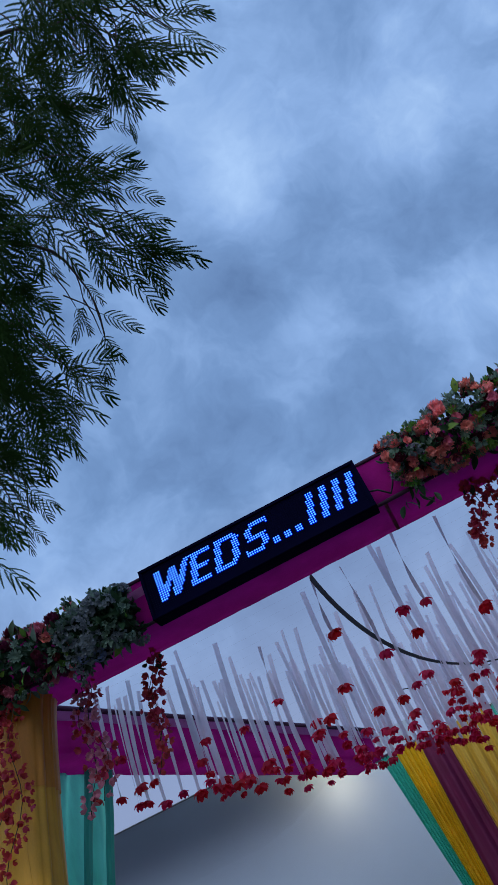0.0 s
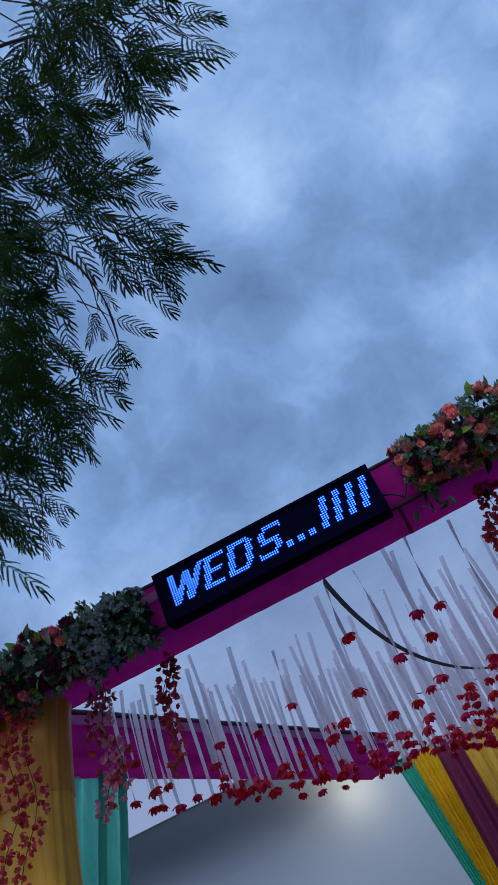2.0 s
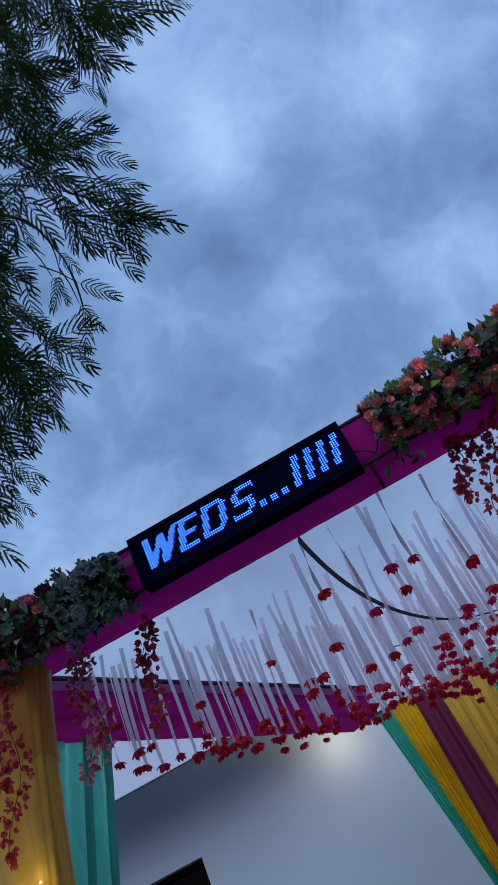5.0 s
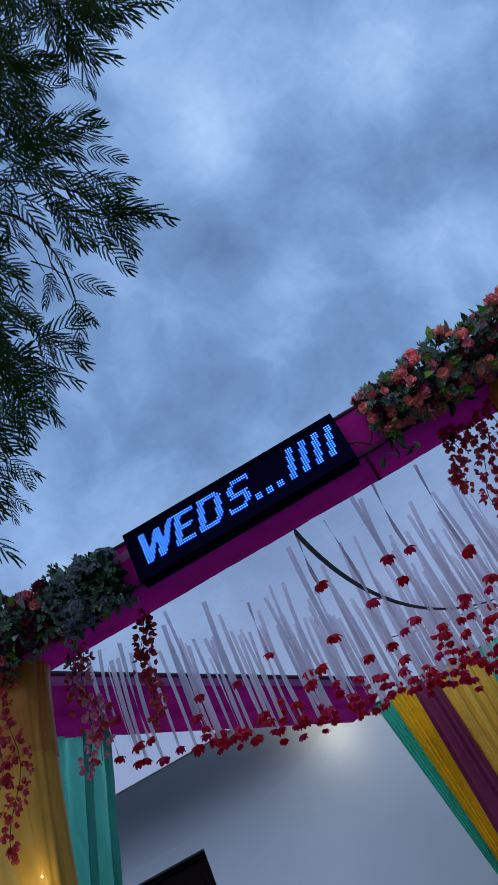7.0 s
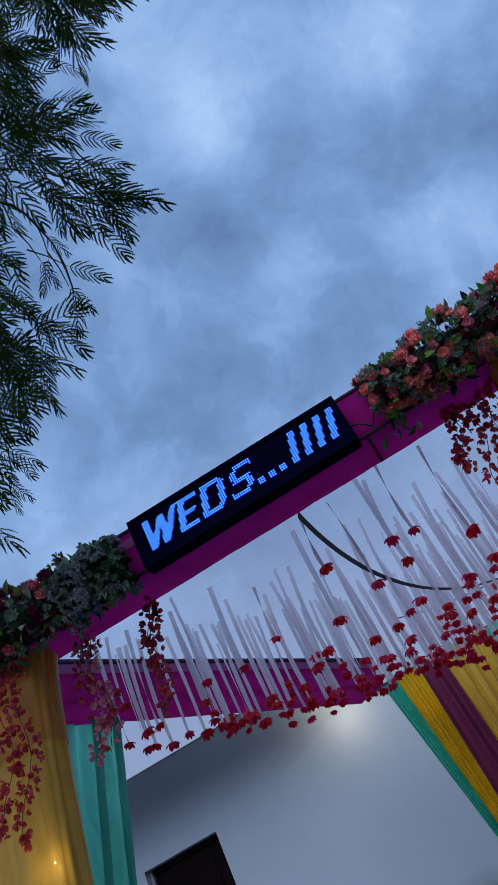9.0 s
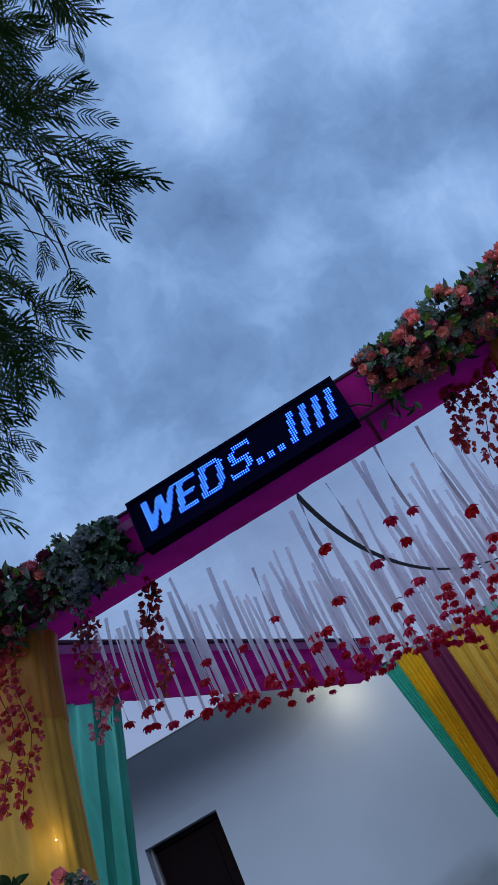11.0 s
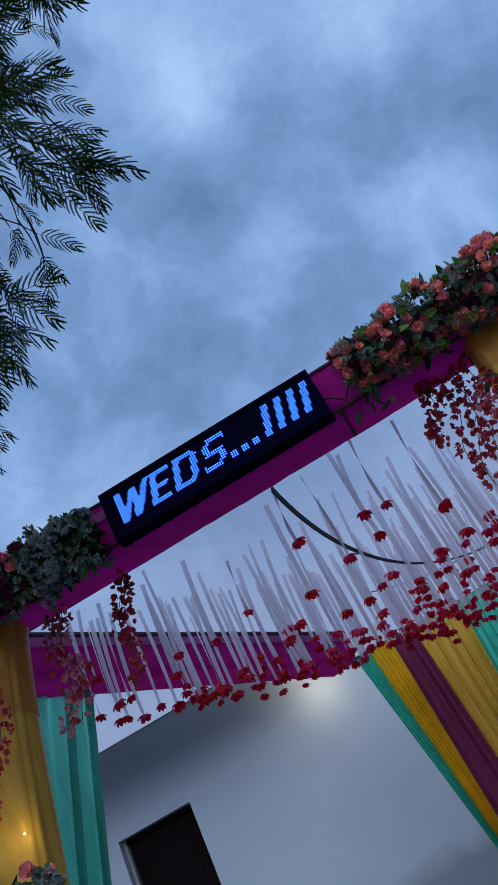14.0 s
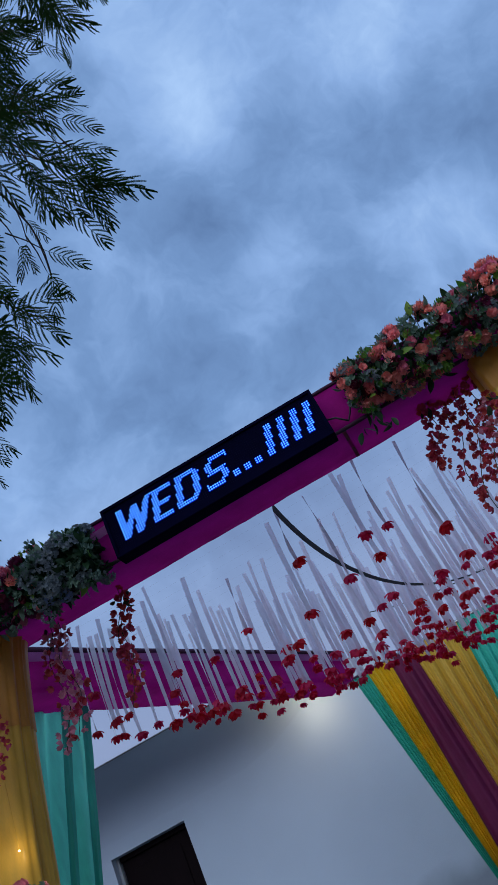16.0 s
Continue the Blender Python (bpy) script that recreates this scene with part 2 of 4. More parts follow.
M = dict(
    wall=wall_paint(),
    ground=mat("paving", (0.085, 0.082, 0.08), 0.9, 0.3, 0.7, 30.0, 0.3),
    concrete=mat("bare_concrete", (0.27, 0.28, 0.30), 0.9, 0.3, 1.5, 50.0, 0.2),
    door=mat("dark_brown_door_wood", (0.007, 0.003, 0.004), 0.8, 0.4, 3.0, 40.0, 0.2, spec=0.1, streak=(6, 1, 0.6)),
    frame=mat("pale_door_frame", (0.5, 0.5, 0.5), 0.7, 0.1, 3.0, 50.0),
    purple=mat("magenta_purple_cloth", (0.44, 0.008, 0.21), 0.7, 0.3, 5.0, 160.0, 0.15, through_light=0.5, spec=0.12),
    purple_sheer=mat("sheer_lilac_cloth", (0.42, 0.12, 0.36), 0.6, 0.2, 5.0, 160.0, 0.15, through_light=0.5),
    purple_dark=mat("dark_plum_band", (0.05, 0.006, 0.035), 0.7, 0.3, 5.0, 120.0, 0.15),
    maroon=mat("maroon_cloth", (0.16, 0.01, 0.06), 0.65, 0.25, 5.0, 160.0, 0.15, through_light=0.25),
    gold=mat("golden_yellow_satin", (0.72, 0.41, 0.035), 0.38, 0.25, 4.0, 150.0, 0.12, through_light=0.25, sheen=0.2, streak=(3, 3, 0.6)),
    orange=mat("orange_satin", (0.68, 0.29, 0.028), 0.42, 0.25, 4.0, 150.0, 0.12, through_light=0.25, sheen=0.2, streak=(3, 3, 0.6)),
    yellow=mat("bright_yellow_cloth", (0.85, 0.49, 0.008), 0.5, 0.2, 4.0, 150.0, 0.12, through_light=0.3),
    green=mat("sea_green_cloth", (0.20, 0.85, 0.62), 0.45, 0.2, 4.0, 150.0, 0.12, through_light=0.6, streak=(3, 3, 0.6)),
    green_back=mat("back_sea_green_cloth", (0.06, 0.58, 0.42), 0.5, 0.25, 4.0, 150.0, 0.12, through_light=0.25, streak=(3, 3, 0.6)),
    # darker copy of the curtain green; carries the shade of its folds
    green_fold_shade=mat("fold_shaded_sea_green_cloth", (0.03, 0.40, 0.28), 0.5, 0.2, 4.0, 150.0, 0.12, through_light=0.1, streak=(3, 3, 0.6)),
    ribbon=mat("pale_lilac_satin_ribbon", (0.88, 0.82, 0.92), 0.4, 0.12, 14.0, 300.0, 0.05, through_light=0.7, random_hue=0.02, alpha=0.86),
    grey_ribbon=mat("grey_satin_ribbon", (0.66, 0.60, 0.68), 0.4, 0.2, 14.0, 300.0, 0.05, through_light=0.5),
    strap=mat("black_strap", (0.02, 0.02, 0.024), 0.6, 0.3, 9.0, 200.0, 0.1),
    cable=mat("black_cable", (0.015, 0.015, 0.018), 0.5, 0.2, 9.0, 200.0, 0.1),
    wire=mat("pale_nylon_line", (0.6, 0.62, 0.68), 0.3, 0.1, 9.0, 200.0, 0.0, alpha=0.3),
    red=mat("red_silk_petal", (0.70, 0.015, 0.075), 0.6, 0.35, 20.0, 200.0, 0.1, through_light=0.5, random_hue=0.012),
    vine_red=mat("crimson_vine_petal", (0.50, 0.05, 0.075), 0.6, 0.35, 20.0, 200.0, 0.1, through_light=0.45, random_hue=0.015),
    vine_pink=mat("dusty_pink_vine_petal", (0.70, 0.28, 0.36), 0.6, 0.3, 20.0, 200.0, 0.1, through_light=0.4, random_hue=0.015),
    coral=mat("coral_silk_petal", (1.0, 0.34, 0.30), 0.65, 0.3, 30.0, 200.0, 0.1, through_light=0.12, random_hue=0.013),
    pink=mat("rose_pink_petal", (0.82, 0.22, 0.30), 0.65, 0.3, 30.0, 200.0, 0.1, through_light=0.12, random_hue=0.015),
    burgundy=mat("burgundy_petal", (0.16, 0.012, 0.05), 0.65, 0.35, 30.0, 200.0, 0.1, through_light=0.2, random_hue=0.03),
    violet=mat("violet_petal", (0.10, 0.03, 0.20), 0.65, 0.35, 30.0, 200.0, 0.1, through_light=0.2),
    white=mat("bluish_white_petal", (0.27, 0.31, 0.33), 0.65, 0.2, 30.0, 200.0, 0.1, through_light=0.3, random_hue=0.02),
    blue=mat("powder_blue_petal", (0.30, 0.38, 0.60), 0.65, 0.2, 30.0, 200.0, 0.1, through_light=0.3),
    sage=mat("sage_green_leaf", (0.19, 0.29, 0.21), 0.65, 0.35, 30.0, 200.0, 0.1, through_light=0.2, random_hue=0.03),
    lime=mat("fresh_green_leaf", (0.13, 0.28, 0.035), 0.6, 0.3, 30.0, 200.0, 0.1, through_light=0.25, random_hue=0.03),
    leaf=mat("dark_green_leaf", (0.022, 0.065, 0.022), 0.5, 0.35, 30.0, 200.0, 0.1, through_light=0.2, random_hue=0.02),
    frond=mat("feathery_tree_leaf", (0.026, 0.060, 0.009), 0.65, 0.5, 2.5, 200.0, 0.0, through_light=0.25, random_hue=0.02, spec=0.12),
    bark=mat("grey_brown_bark", (0.06, 0.05, 0.04), 0.9, 0.4, 6.0, 40.0, 0.6),
    stem=mat("brown_green_stem", (0.06, 0.055, 0.025), 0.8, 0.3, 10.0, 100.0, 0.2),
    # the navy tint of casing and unlit lenses holds the LEDs' blue spill
    casing=mat("black_sign_casing", (0.002, 0.002, 0.018), 0.8, spec=0.03, vary=0.3, scale=5.0, grain=120.0, bump=0.08),
    louvre=mat("unlit_led_lens", (0.004, 0.005, 0.022), 0.7, 0.2, 8.0, 200.0, 0.0, spec=0.05),
    led=glow("blue_led_lens", (0.13, 0.55, 1.0), 1.35),
    # the next glow imitates the blue spill round each LED
    led_halo=glow("blue_led_halo", (0.0, 0.02, 0.9), 0.9),
    bulb=glow("warm_white_bulb", (1.0, 0.9, 0.68), 3.0),
    # emission for the imitated glint on the golden satin
    fairy=glow("warm_glint", (1.0, 0.85, 0.55), 9.0),
    metal=mat("dull_truss_metal", (0.35, 0.35, 0.36), 0.4, 0.2, 8.0, 120.0, 0.1, metal=1.0),
    lampbody=mat("grey_lamp_holder", (0.25, 0.25, 0.25), 0.5, 0.2, 8.0, 120.0, 0.1),
)


# ---- building helpers ----
def mesh_from(name, verts, faces, material, smooth=False):
    me = bpy.data.meshes.new(name)
    me.from_pydata([tuple(v) for v in verts], [], faces)
    me.materials.append(material)
    if smooth:
        me.polygons.foreach_set("use_smooth", [True] * len(me.polygons))
    me.update()
    return me


def part(name, data, material, parent, label=""):
    """Links a bmesh or a mesh as one object under a thing."""
    if isinstance(data, bmesh.types.BMesh):
        me = bpy.data.meshes.new(name)
        data.to_mesh(me)
        data.free()
        me.materials.append(material)
    else:
        me = data
    ob = new(name, me)
    ob.parent = parent
    if label:
        ob["label"] = label
    return ob


def thing(name, label, category, group="", kind="", at=(0, 0, 0)):
    ob = new(name)
    ob.empty_display_size = 0.05
    ob.location = at
    return tagged(ob, label, category, group, kind)


def box_bm(lo, hi, bevel=0.004, bm=None):
    bm = bm or bmesh.new()
    r = bmesh.ops.create_cube(bm, size=1)
    vs = r["verts"]
    for v in vs:
        v.co = Vector([(lo[i] + hi[i]) / 2 + v.co[i] * (hi[i] - lo[i]) for i in range(3)])
    if bevel:
        es = list({e for v in vs for e in v.link_edges})
        bmesh.ops.bevel(bm, geom=es, offset=bevel, segments=2, affect="EDGES", profile=0.6)
    return bm


def tube(points, radii, sides=6):
    """Verts and faces of a tapered tube through points."""
    pts = [Vector(p) for p in points]
    vs, fs = [], []
    for i, p in enumerate(pts):
        d = (pts[min(i + 1, len(pts) - 1)] - pts[max(i - 1, 0)]).normalized()
        a = d.orthogonal().normalized() if i == 0 else (a - d * a.dot(d)).normalized()
        b = d.cross(a)
        r = radii[i] if isinstance(radii, (list, tuple)) else radii
        vs += [p + (a * math.cos(k * math.tau / sides) + b * math.sin(k * math.tau / sides)) * r for k in range(sides)]
        if i:
            o = (i - 1) * sides
            fs += [(o + k, o + (k + 1) % sides, o + sides + (k + 1) % sides, o + sides + k) for k in range(sides)]
    fs.append(tuple(range(sides))[::-1])
    fs.append(tuple(range(len(vs) - sides, len(vs))))
    return vs, fs


def join(chunks):
    vs, fs = [], []
    for v, f_ in chunks:
        o = len(vs)
        vs += list(v)
        fs += [tuple(i + o for i in q) for q in f_]
    return vs, fs


def drape(top0, top1, bot0, bot1, pleats, depth, seed, nu=96, nv=26, bow=0.0):
    """A pleated hanging cloth between an upper and a lower edge."""
    rnd = random.Random(seed)
    ph = [rnd.uniform(0, 6.28) for _ in range(5)]
    t0, t1, b0, b1 = (Vector(p) for p in (top0, top1, bot0, bot1))
    out = (t1 - t0).cross(Vector((0, 0, -1))).normalized()
    vs, fs = [], []
    for j in range(nv + 1):
        v = j / nv
        s = v + bow * math.sin(v * math.pi)
        for i in range(nu + 1):
            u = i / nu
            p = t0.lerp(t1, u).lerp(b0.lerp(b1, u), s)
            p.z = t0.lerp(t1, u).z * (1 - v) + b0.lerp(b1, u).z * v
            w = u + 0.02 * math.sin(9 * u + ph[0]) + 0.006 * math.sin(5 * v + ph[1])
            k = math.sin(w * pleats * math.tau + ph[2])
            k = math.copysign(abs(k) ** 0.7, k) + 0.45 * math.sin(w * pleats * 2.3 * math.tau + ph[3])
            amp = depth * (0.55 + 0.45 * math.sin(3.2 * v + ph[4]) ** 2) * (0.3 + 0.7 * min(1, v * 3))
            vs.append(p + out * (amp * k + 0.008 * noise.noise(p * 4)))
    for j in range(nv):
        for i in range(nu):
            a = j * (nu + 1) + i
            fs.append((a, a + 1, a + nu + 2, a + nu + 1))
    return vs, fs


def cloth_part(name, geo, material, parent, label=""):
    return part(name, mesh_from(name, *geo, material, True), material, parent, label)


# ---- ground and house ----
g = bmesh.new()
bmesh.ops.create_grid(g, x_segments=40, y_segments=40, size=400)
ground = part("ground", g, M["ground"], None)
tagged(ground, "grey paved ground before the gate", "ground", kind="structure")

WY = 9.5
DX0, DX1, DZ0, DZ1 = -4.31, -3.36, 0.9, 3.64
bm = bmesh.new()
for lo, hi in (((-11, WY, 0), (DX0, WY + 0.25, 4.340)), ((DX1, WY, 0), (-0.5, WY + 0.25, 4.340)),
               ((DX0, WY, DZ1), (DX1, WY + 0.25, 4.340)), ((DX0, WY, 0), (DX1, WY + 0.25, DZ0))):
    box_bm(lo, hi, 0, bm)
bmesh.ops.remove_doubles(bm, verts=bm.verts, dist=0.0005)
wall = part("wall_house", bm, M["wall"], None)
tagged(wall, "white painted house wall lit by a bulb", "wall", kind="structure")
bm = bmesh.new()
for lo, hi in (((-11, WY + 3.5, 0), (-0.5, WY + 3.7, 4.340)), ((-11, WY + 0.25, 0), (-10.8, WY + 3.5, 4.340)), ((-0.75, WY + 0.25, 0), (-0.5, WY + 3.5, 4.340))):
    box_bm(lo, hi, 0, bm)
tagged(part("wall_house_back", bm, M["wall"], None), "white painted back walls of the house", "wall", kind="structure")
roof = part("roof_slab", box_bm((-11.2, 8.6, 4.350), (-1.25, WY + 3.9, 4.360), 0.003), M["concrete"], None)
tagged(roof, "thin grey overhanging concrete roof slab", "roof", kind="structure")
# the plastered underside curves down into the wall
prof = [(8.615, 0.0)] + [(8.66 + 0.843 * u, (1 - u ** 3.2) ** 0.42 - 1) for u in [math.sin(k * math.pi / 40) for k in range(21)]]
vs = [(x, y, 4.344 + d * drop) for x, drop in ((-11.0, 0.64), (-2.5, 0.64), (-2.1, 0.55), (-1.31, 0.15)) for y, d in prof]
n = len(prof)
cove = part("soffit", mesh_from("soffit", vs, [(c * n + k, c * n + k + 1, c * n + n + k + 1, c * n + n + k) for c in range(3) for k in range(n - 1)], M["wall"], True), M["wall"], None)
tagged(cove, "white plastered underside of the roof curving into the wall", "soffit", kind="structure")
door = thing("door_1", "dark brown wooden door in a white wall", "door", kind="structure")
part("door_frame", box_bm((DX0 + 0.002, WY + 0.10, DZ0), (DX0 + 0.036, WY + 0.20, DZ1 - 0.002)), M["frame"], door)
part("door_frame", box_bm((DX1 - 0.05, WY + 0.10, DZ0), (DX1 - 0.002, WY + 0.20, DZ1 - 0.002)), M["door"], door)
part("door_frame", box_bm((DX0 + 0.052, WY + 0.10, DZ1 - 0.055), (DX1 - 0.052, WY + 0.20, DZ1 - 0.003)), M["door"], door)
leaf_ob = part("door_leaf", box_bm((DX0 + 0.054, WY + 0.14, DZ0), (DX1 - 0.054, WY + 0.185, DZ1 - 0.058)), M["door"], door)
for k in range(3):
    z0 = DZ0 + 0.15 + k * 0.86
    part("panel", box_bm((DX0 + 0.17, WY + 0.128, z0), (DX1 - 0.17, WY + 0.138, z0 + 0.7), 0.006), M["door"], leaf_ob)

# the bulb under the roof slab
LAMP = Vector((-1.44, WY - 0.32, 4.15))
lamp = thing("wall_lamp", "lit warm white bulb on the house wall", "lamp")
bm = bmesh.new()
bmesh.ops.create_uvsphere(bm, u_segments=20, v_segments=12, radius=0.05)
for v in bm.verts:
    v.co = v.co * (1.0 if v.co.z < 0 else 1.25) + LAMP
part("bulb", bm, M["bulb"], lamp, "glowing warm white bulb")
bulb_light = bpy.data.lights.new("bulb_light", "POINT")
bulb_light.energy, bulb_light.color, bulb_light.shadow_soft_size = 5.0, (1.0, 0.88, 0.66), 0.12
bl = new("bulb_light", bulb_light)
bl.location = LAMP + Vector((0, -0.04, -0.12))
part("holder", mesh_from("holder", *tube([LAMP + Vector((0, 0, 0.05)), LAMP + Vector((0, 0, 0.11)), LAMP + Vector((0, 0, 0.12)), LAMP + Vector((0, 0, 0.185))], [0.022, 0.026, 0.012, 0.012], 12), M["lampbody"]), M["lampbody"], lamp)

# ---- the gate ----
GY0, GY1, GZ0, GZ1 = 3.70, 4.04, 3.66, 3.935


def wrapped_beam(a, b, width, z0, z1, seed, seg=110):
    """A box truss wrapped in cloth, with wrinkles and a slight sag between its frames; a to b runs along one lower edge."""
    a, b = Vector(a), Vector(b)
    along = (b - a).normalized()
    side = Vector((-along.y, along.x, 0))
    nw = 7
    ring = [(i / nw, 0) for i in range(nw)] + [(1, i / nw) for i in range(nw)] + [(1 - i / nw, 1) for i in range(nw)] + [(0, 1 - i / nw) for i in range(nw)]
    vs, fs = [], []
    n = len(ring)
    L = (b - a).length
    for s in range(seg + 1):
        d = s / seg * L
        sag = abs(math.sin(d * math.pi / 0.62 + seed)) ** 0.6
        for u, w in ring:
            p = a + along * d + side * (u * width) + Vector((0, 0, w * (z1 - z0)))
            inner = math.sin(u * math.pi) if w in (0, 1) else math.sin(w * math.pi)
            push = -0.005 * inner * sag + 0.004 * noise.noise(Vector((d * 3, u * 5 + seed, w * 7))) + 0.004 * noise.noise(Vector((d * 11, u * 5 + d * 4, w * 5 + d * 4 + seed)))
            nrm = side * (u - 0.5) * 2 * (w not in (0, 1)) + Vector((0, 0, (w - 0.5) * 2)) * (w in (0, 1))
            vs.append(p + nrm * push)
        if s:
            o = (s - 1) * n
            fs += [(o + k, o + n + k, o + n + (k + 1) % n, o + (k + 1) % n) for k in range(n) if not 2 * nw <= k < 3 * nw]   # open at the top
    fs.append(tuple(range(n)))
    fs.append(tuple(range(seg * n, seg * n + n))[::-1])
    return vs, fs


gate = thing("wedding_gate", "wedding entrance gate of cloth-wrapped box trusses", "gate", at=(-0.45, 3.9, 0))


def gpart(name, geo, material, label=""):
    ob = part(name, mesh_from(name, *geo, material, True), material, gate, label)
    ob.matrix_parent_inverse = Matrix.Translation((0.45, -3.9, 0))
    return ob


gpart("front_beam", wrapped_beam((-2.3, GY0, GZ0), (1.45, GY0, GZ0), GY1 - GY0, GZ0, GZ1, 0.7), M["purple"], "magenta purple cloth beam")
# dark plum bands along the lower and upper front edges
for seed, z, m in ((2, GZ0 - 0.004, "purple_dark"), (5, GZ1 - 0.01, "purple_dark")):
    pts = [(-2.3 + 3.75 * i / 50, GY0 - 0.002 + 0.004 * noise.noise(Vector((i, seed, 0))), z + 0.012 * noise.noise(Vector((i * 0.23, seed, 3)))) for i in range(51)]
    gpart("edge_band", tube(pts, [0.010 + 0.005 * noise.noise(Vector((i * 0.4, seed, 9))) for i in range(51)], 8), M[m], "dark plum band along the beam edge")
SA, SB = Vector((-2.47, 4.02, 0)), Vector((-0.78, 7.94, 0))
SD = (SB - SA).normalized()
SN = Vector((-SD.y, SD.x, 0))
gpart("side_beam", wrapped_beam(SA + Vector((0, 0, 3.66)), SB + Vector((0, 0, 3.66)), 0.30, 3.66, 3.955, 3.1), M["purple"], "magenta purple side beam")
# paler sheer band along the side beam
vs, fs = [], []
for i in range(61):
    p = SA.lerp(SB, i / 60) - SN * 0.022
    for k in range(4):
        vs.append(p + Vector((0, 0, 3.85 + k * 0.022)) - SN * 0.012 * noise.noise(Vector((i * 0.3, k, 2))))
    if i:
        o = (i - 1) * 4
        fs += [(o + k, o + k + 1, o + k + 5, o + k + 4) for k in range(3)]
gpart("sheer_band", (vs, fs), M["purple_sheer"], "pale sheer lilac band")
# dark upper edge of the side beam, and a pale sheer fold on the front beam beside the sign
pts = [SA.lerp(SB, i / 60) - SN * (0.012 + 0.004 * noise.noise(Vector((i * 0.4, 1, 5)))) + Vector((0, 0, 3.938)) for i in range(61)]
gpart("edge_band", tube(pts, 0.020, 8), M["purple_dark"], "dark plum band along the beam edge")
vs = [(-1.42 + 0.05 * i, GY0 - 0.014 - 0.004 * noise.noise(Vector((i, k, 4))), 3.80 + 0.018 * k + 0.004 * i) for i in range(7) for k in range(4)]
gpart("sheer_band", (vs, [(4 * i + k, 4 * i + k + 1, 4 * i + k + 5, 4 * i + k + 4) for i in range(6) for k in range(3)]), M["purple_sheer"], "pale sheer lilac fold")
gpart("back_pipe", tube([(-0.85, 7.95, 3.67), (1.0, 7.95, 3.67), (3.2, 7.95, 3.67)], 0.02, 10), M["metal"], "bare metal curtain pipe")
# darker strip across the front beam's underside, drawn for a seam and its shadow
for k, x in enumerate((0.17,)):
    vs = []
    for p in ((x, GY0 + 0.01, GZ0 - 0.008), (x + 0.006, (GY0 + GY1) / 2, GZ0 + 0.004), (x + 0.012, GY1 - 0.004, GZ0 - 0.004)):
        vs += [Vector(p) - Vector((0.010, 0, 0)), Vector(p) + Vector((0.010, 0, 0))]
    gpart("binding_tie", (vs, [(0, 1, 3, 2), (2, 3, 5, 4)]), M["maroon"], "maroon strip marking a seam and its shadow")
for name, p in (("post_core", (-2.15, 3.87)), ("post_core", (1.2, 3.87)), ("post_core", (0.1, 8.02)), ("post_core", (2.9, 8.02))):
    gpart(name, tube([(p[0], p[1], 0), (p[0], p[1], 3.64)], 0.04, 10), M["metal"], "bare metal post inside the cloth")


def post_cloth(cx, cy, wx, wy, z_top, z_bot, flare, pleats, seed, amp, z_stop=None):
    """Gathered cloth all round a post, wider towards its foot."""
    rnd = random.Random(seed)
    ph = [rnd.uniform(0, 6.28) for _ in range(4)]
    vs, fs, n, nv = [], [], 120, 26
    for j in range(nv + 1):
        v = j / nv
        if z_stop:
            v *= (z_top - z_stop) / (z_top - z_bot)
        z = z_top + (z_bot - z_top) * v
        for i in range(n):
            a = i / n * math.tau
            c, s = math.cos(a), math.sin(a)
            sq = max(abs(c), abs(s)) ** 0.75
            k = math.sin(a * pleats + ph[0] + 0.4 * v) + 0.5 * math.sin(a * pleats * 1.7 + ph[1] - 0.6 * v) + 0.6 * noise.noise(Vector((c * 2, s * 2, z)))
            r = amp * k * (0.35 + 0.65 * v)
            vs.append((cx + flare(v) + c / sq * (wx / 2) + c * r, cy + s / sq * (wy / 2) + s * r, z))
        if j:
            o = (j - 1) * n
            fs += [(o + q, o + n + q, o + n + (q + 1) % n, o + (q + 1) % n) for q in range(n)]
    return vs, fs


gpart("post_cloth", post_cloth(-2.22, 3.85, 0.70, 0.26, 3.64, 0.0, lambda v: -0.42 * v ** 0.75, 11, 4, 0.020), M["gold"], "golden yellow satin post wrap")
gpart("post_collar", post_cloth(-2.22, 3.85, 0.709, 0.269, 3.64, 0.0, lambda v: -0.42 * v ** 0.75, 11, 4, 0.020, 3.17), M["orange"], "orange satin collar")
gpart("post_cloth", post_cloth(1.19, 3.85, 0.62, 0.26, 3.70, 0.0, lambda v: 0.05 * v, 11, 6, 0.020), M["gold"], "golden yellow satin post wrap")
gpart("post_collar", post_cloth(1.19, 3.85, 0.629, 0.269, 3.70, 0.0, lambda v: 0.05 * v, 11, 6, 0.020, 3.45), M["orange"], "orange satin collar")

# curtains
cur = thing("green_curtain", "sea green pleated curtain tied towards the post", "curtain")
SO = SA + SN * 0.29
cloth_part("curtain_cloth", drape(SO + SD * -0.1 + Vector((0, 0, 3.66)), SO + SD * 1.28 + Vector((0, 0, 3.66)),
           SO + SD * -0.9 + Vector((0, 0, 0.3)), SO + SD * 0.32 + Vector((0, 0, 0.3)), 5.0, 0.06, 3, 160), M["green"], cur)
for a in (0.60, 0.97, 1.14):   # doubled gathers, with the shade of the folds put into a darker green
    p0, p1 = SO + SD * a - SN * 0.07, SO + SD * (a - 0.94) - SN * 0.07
    cloth_part("gather", drape(p0 + Vector((0, 0, 3.655)), p0 + SD * 0.07 + Vector((0, 0, 3.655)), p1 + Vector((0, 0, 0.3)), p1 + SD * 0.06 + Vector((0, 0, 0.3)), 1.0, 0.010, 8, 16, 20), M["green_fold_shade"], cur, "doubled gather with fold shade in its colour")
BZ, BT = 1.5, 3.66
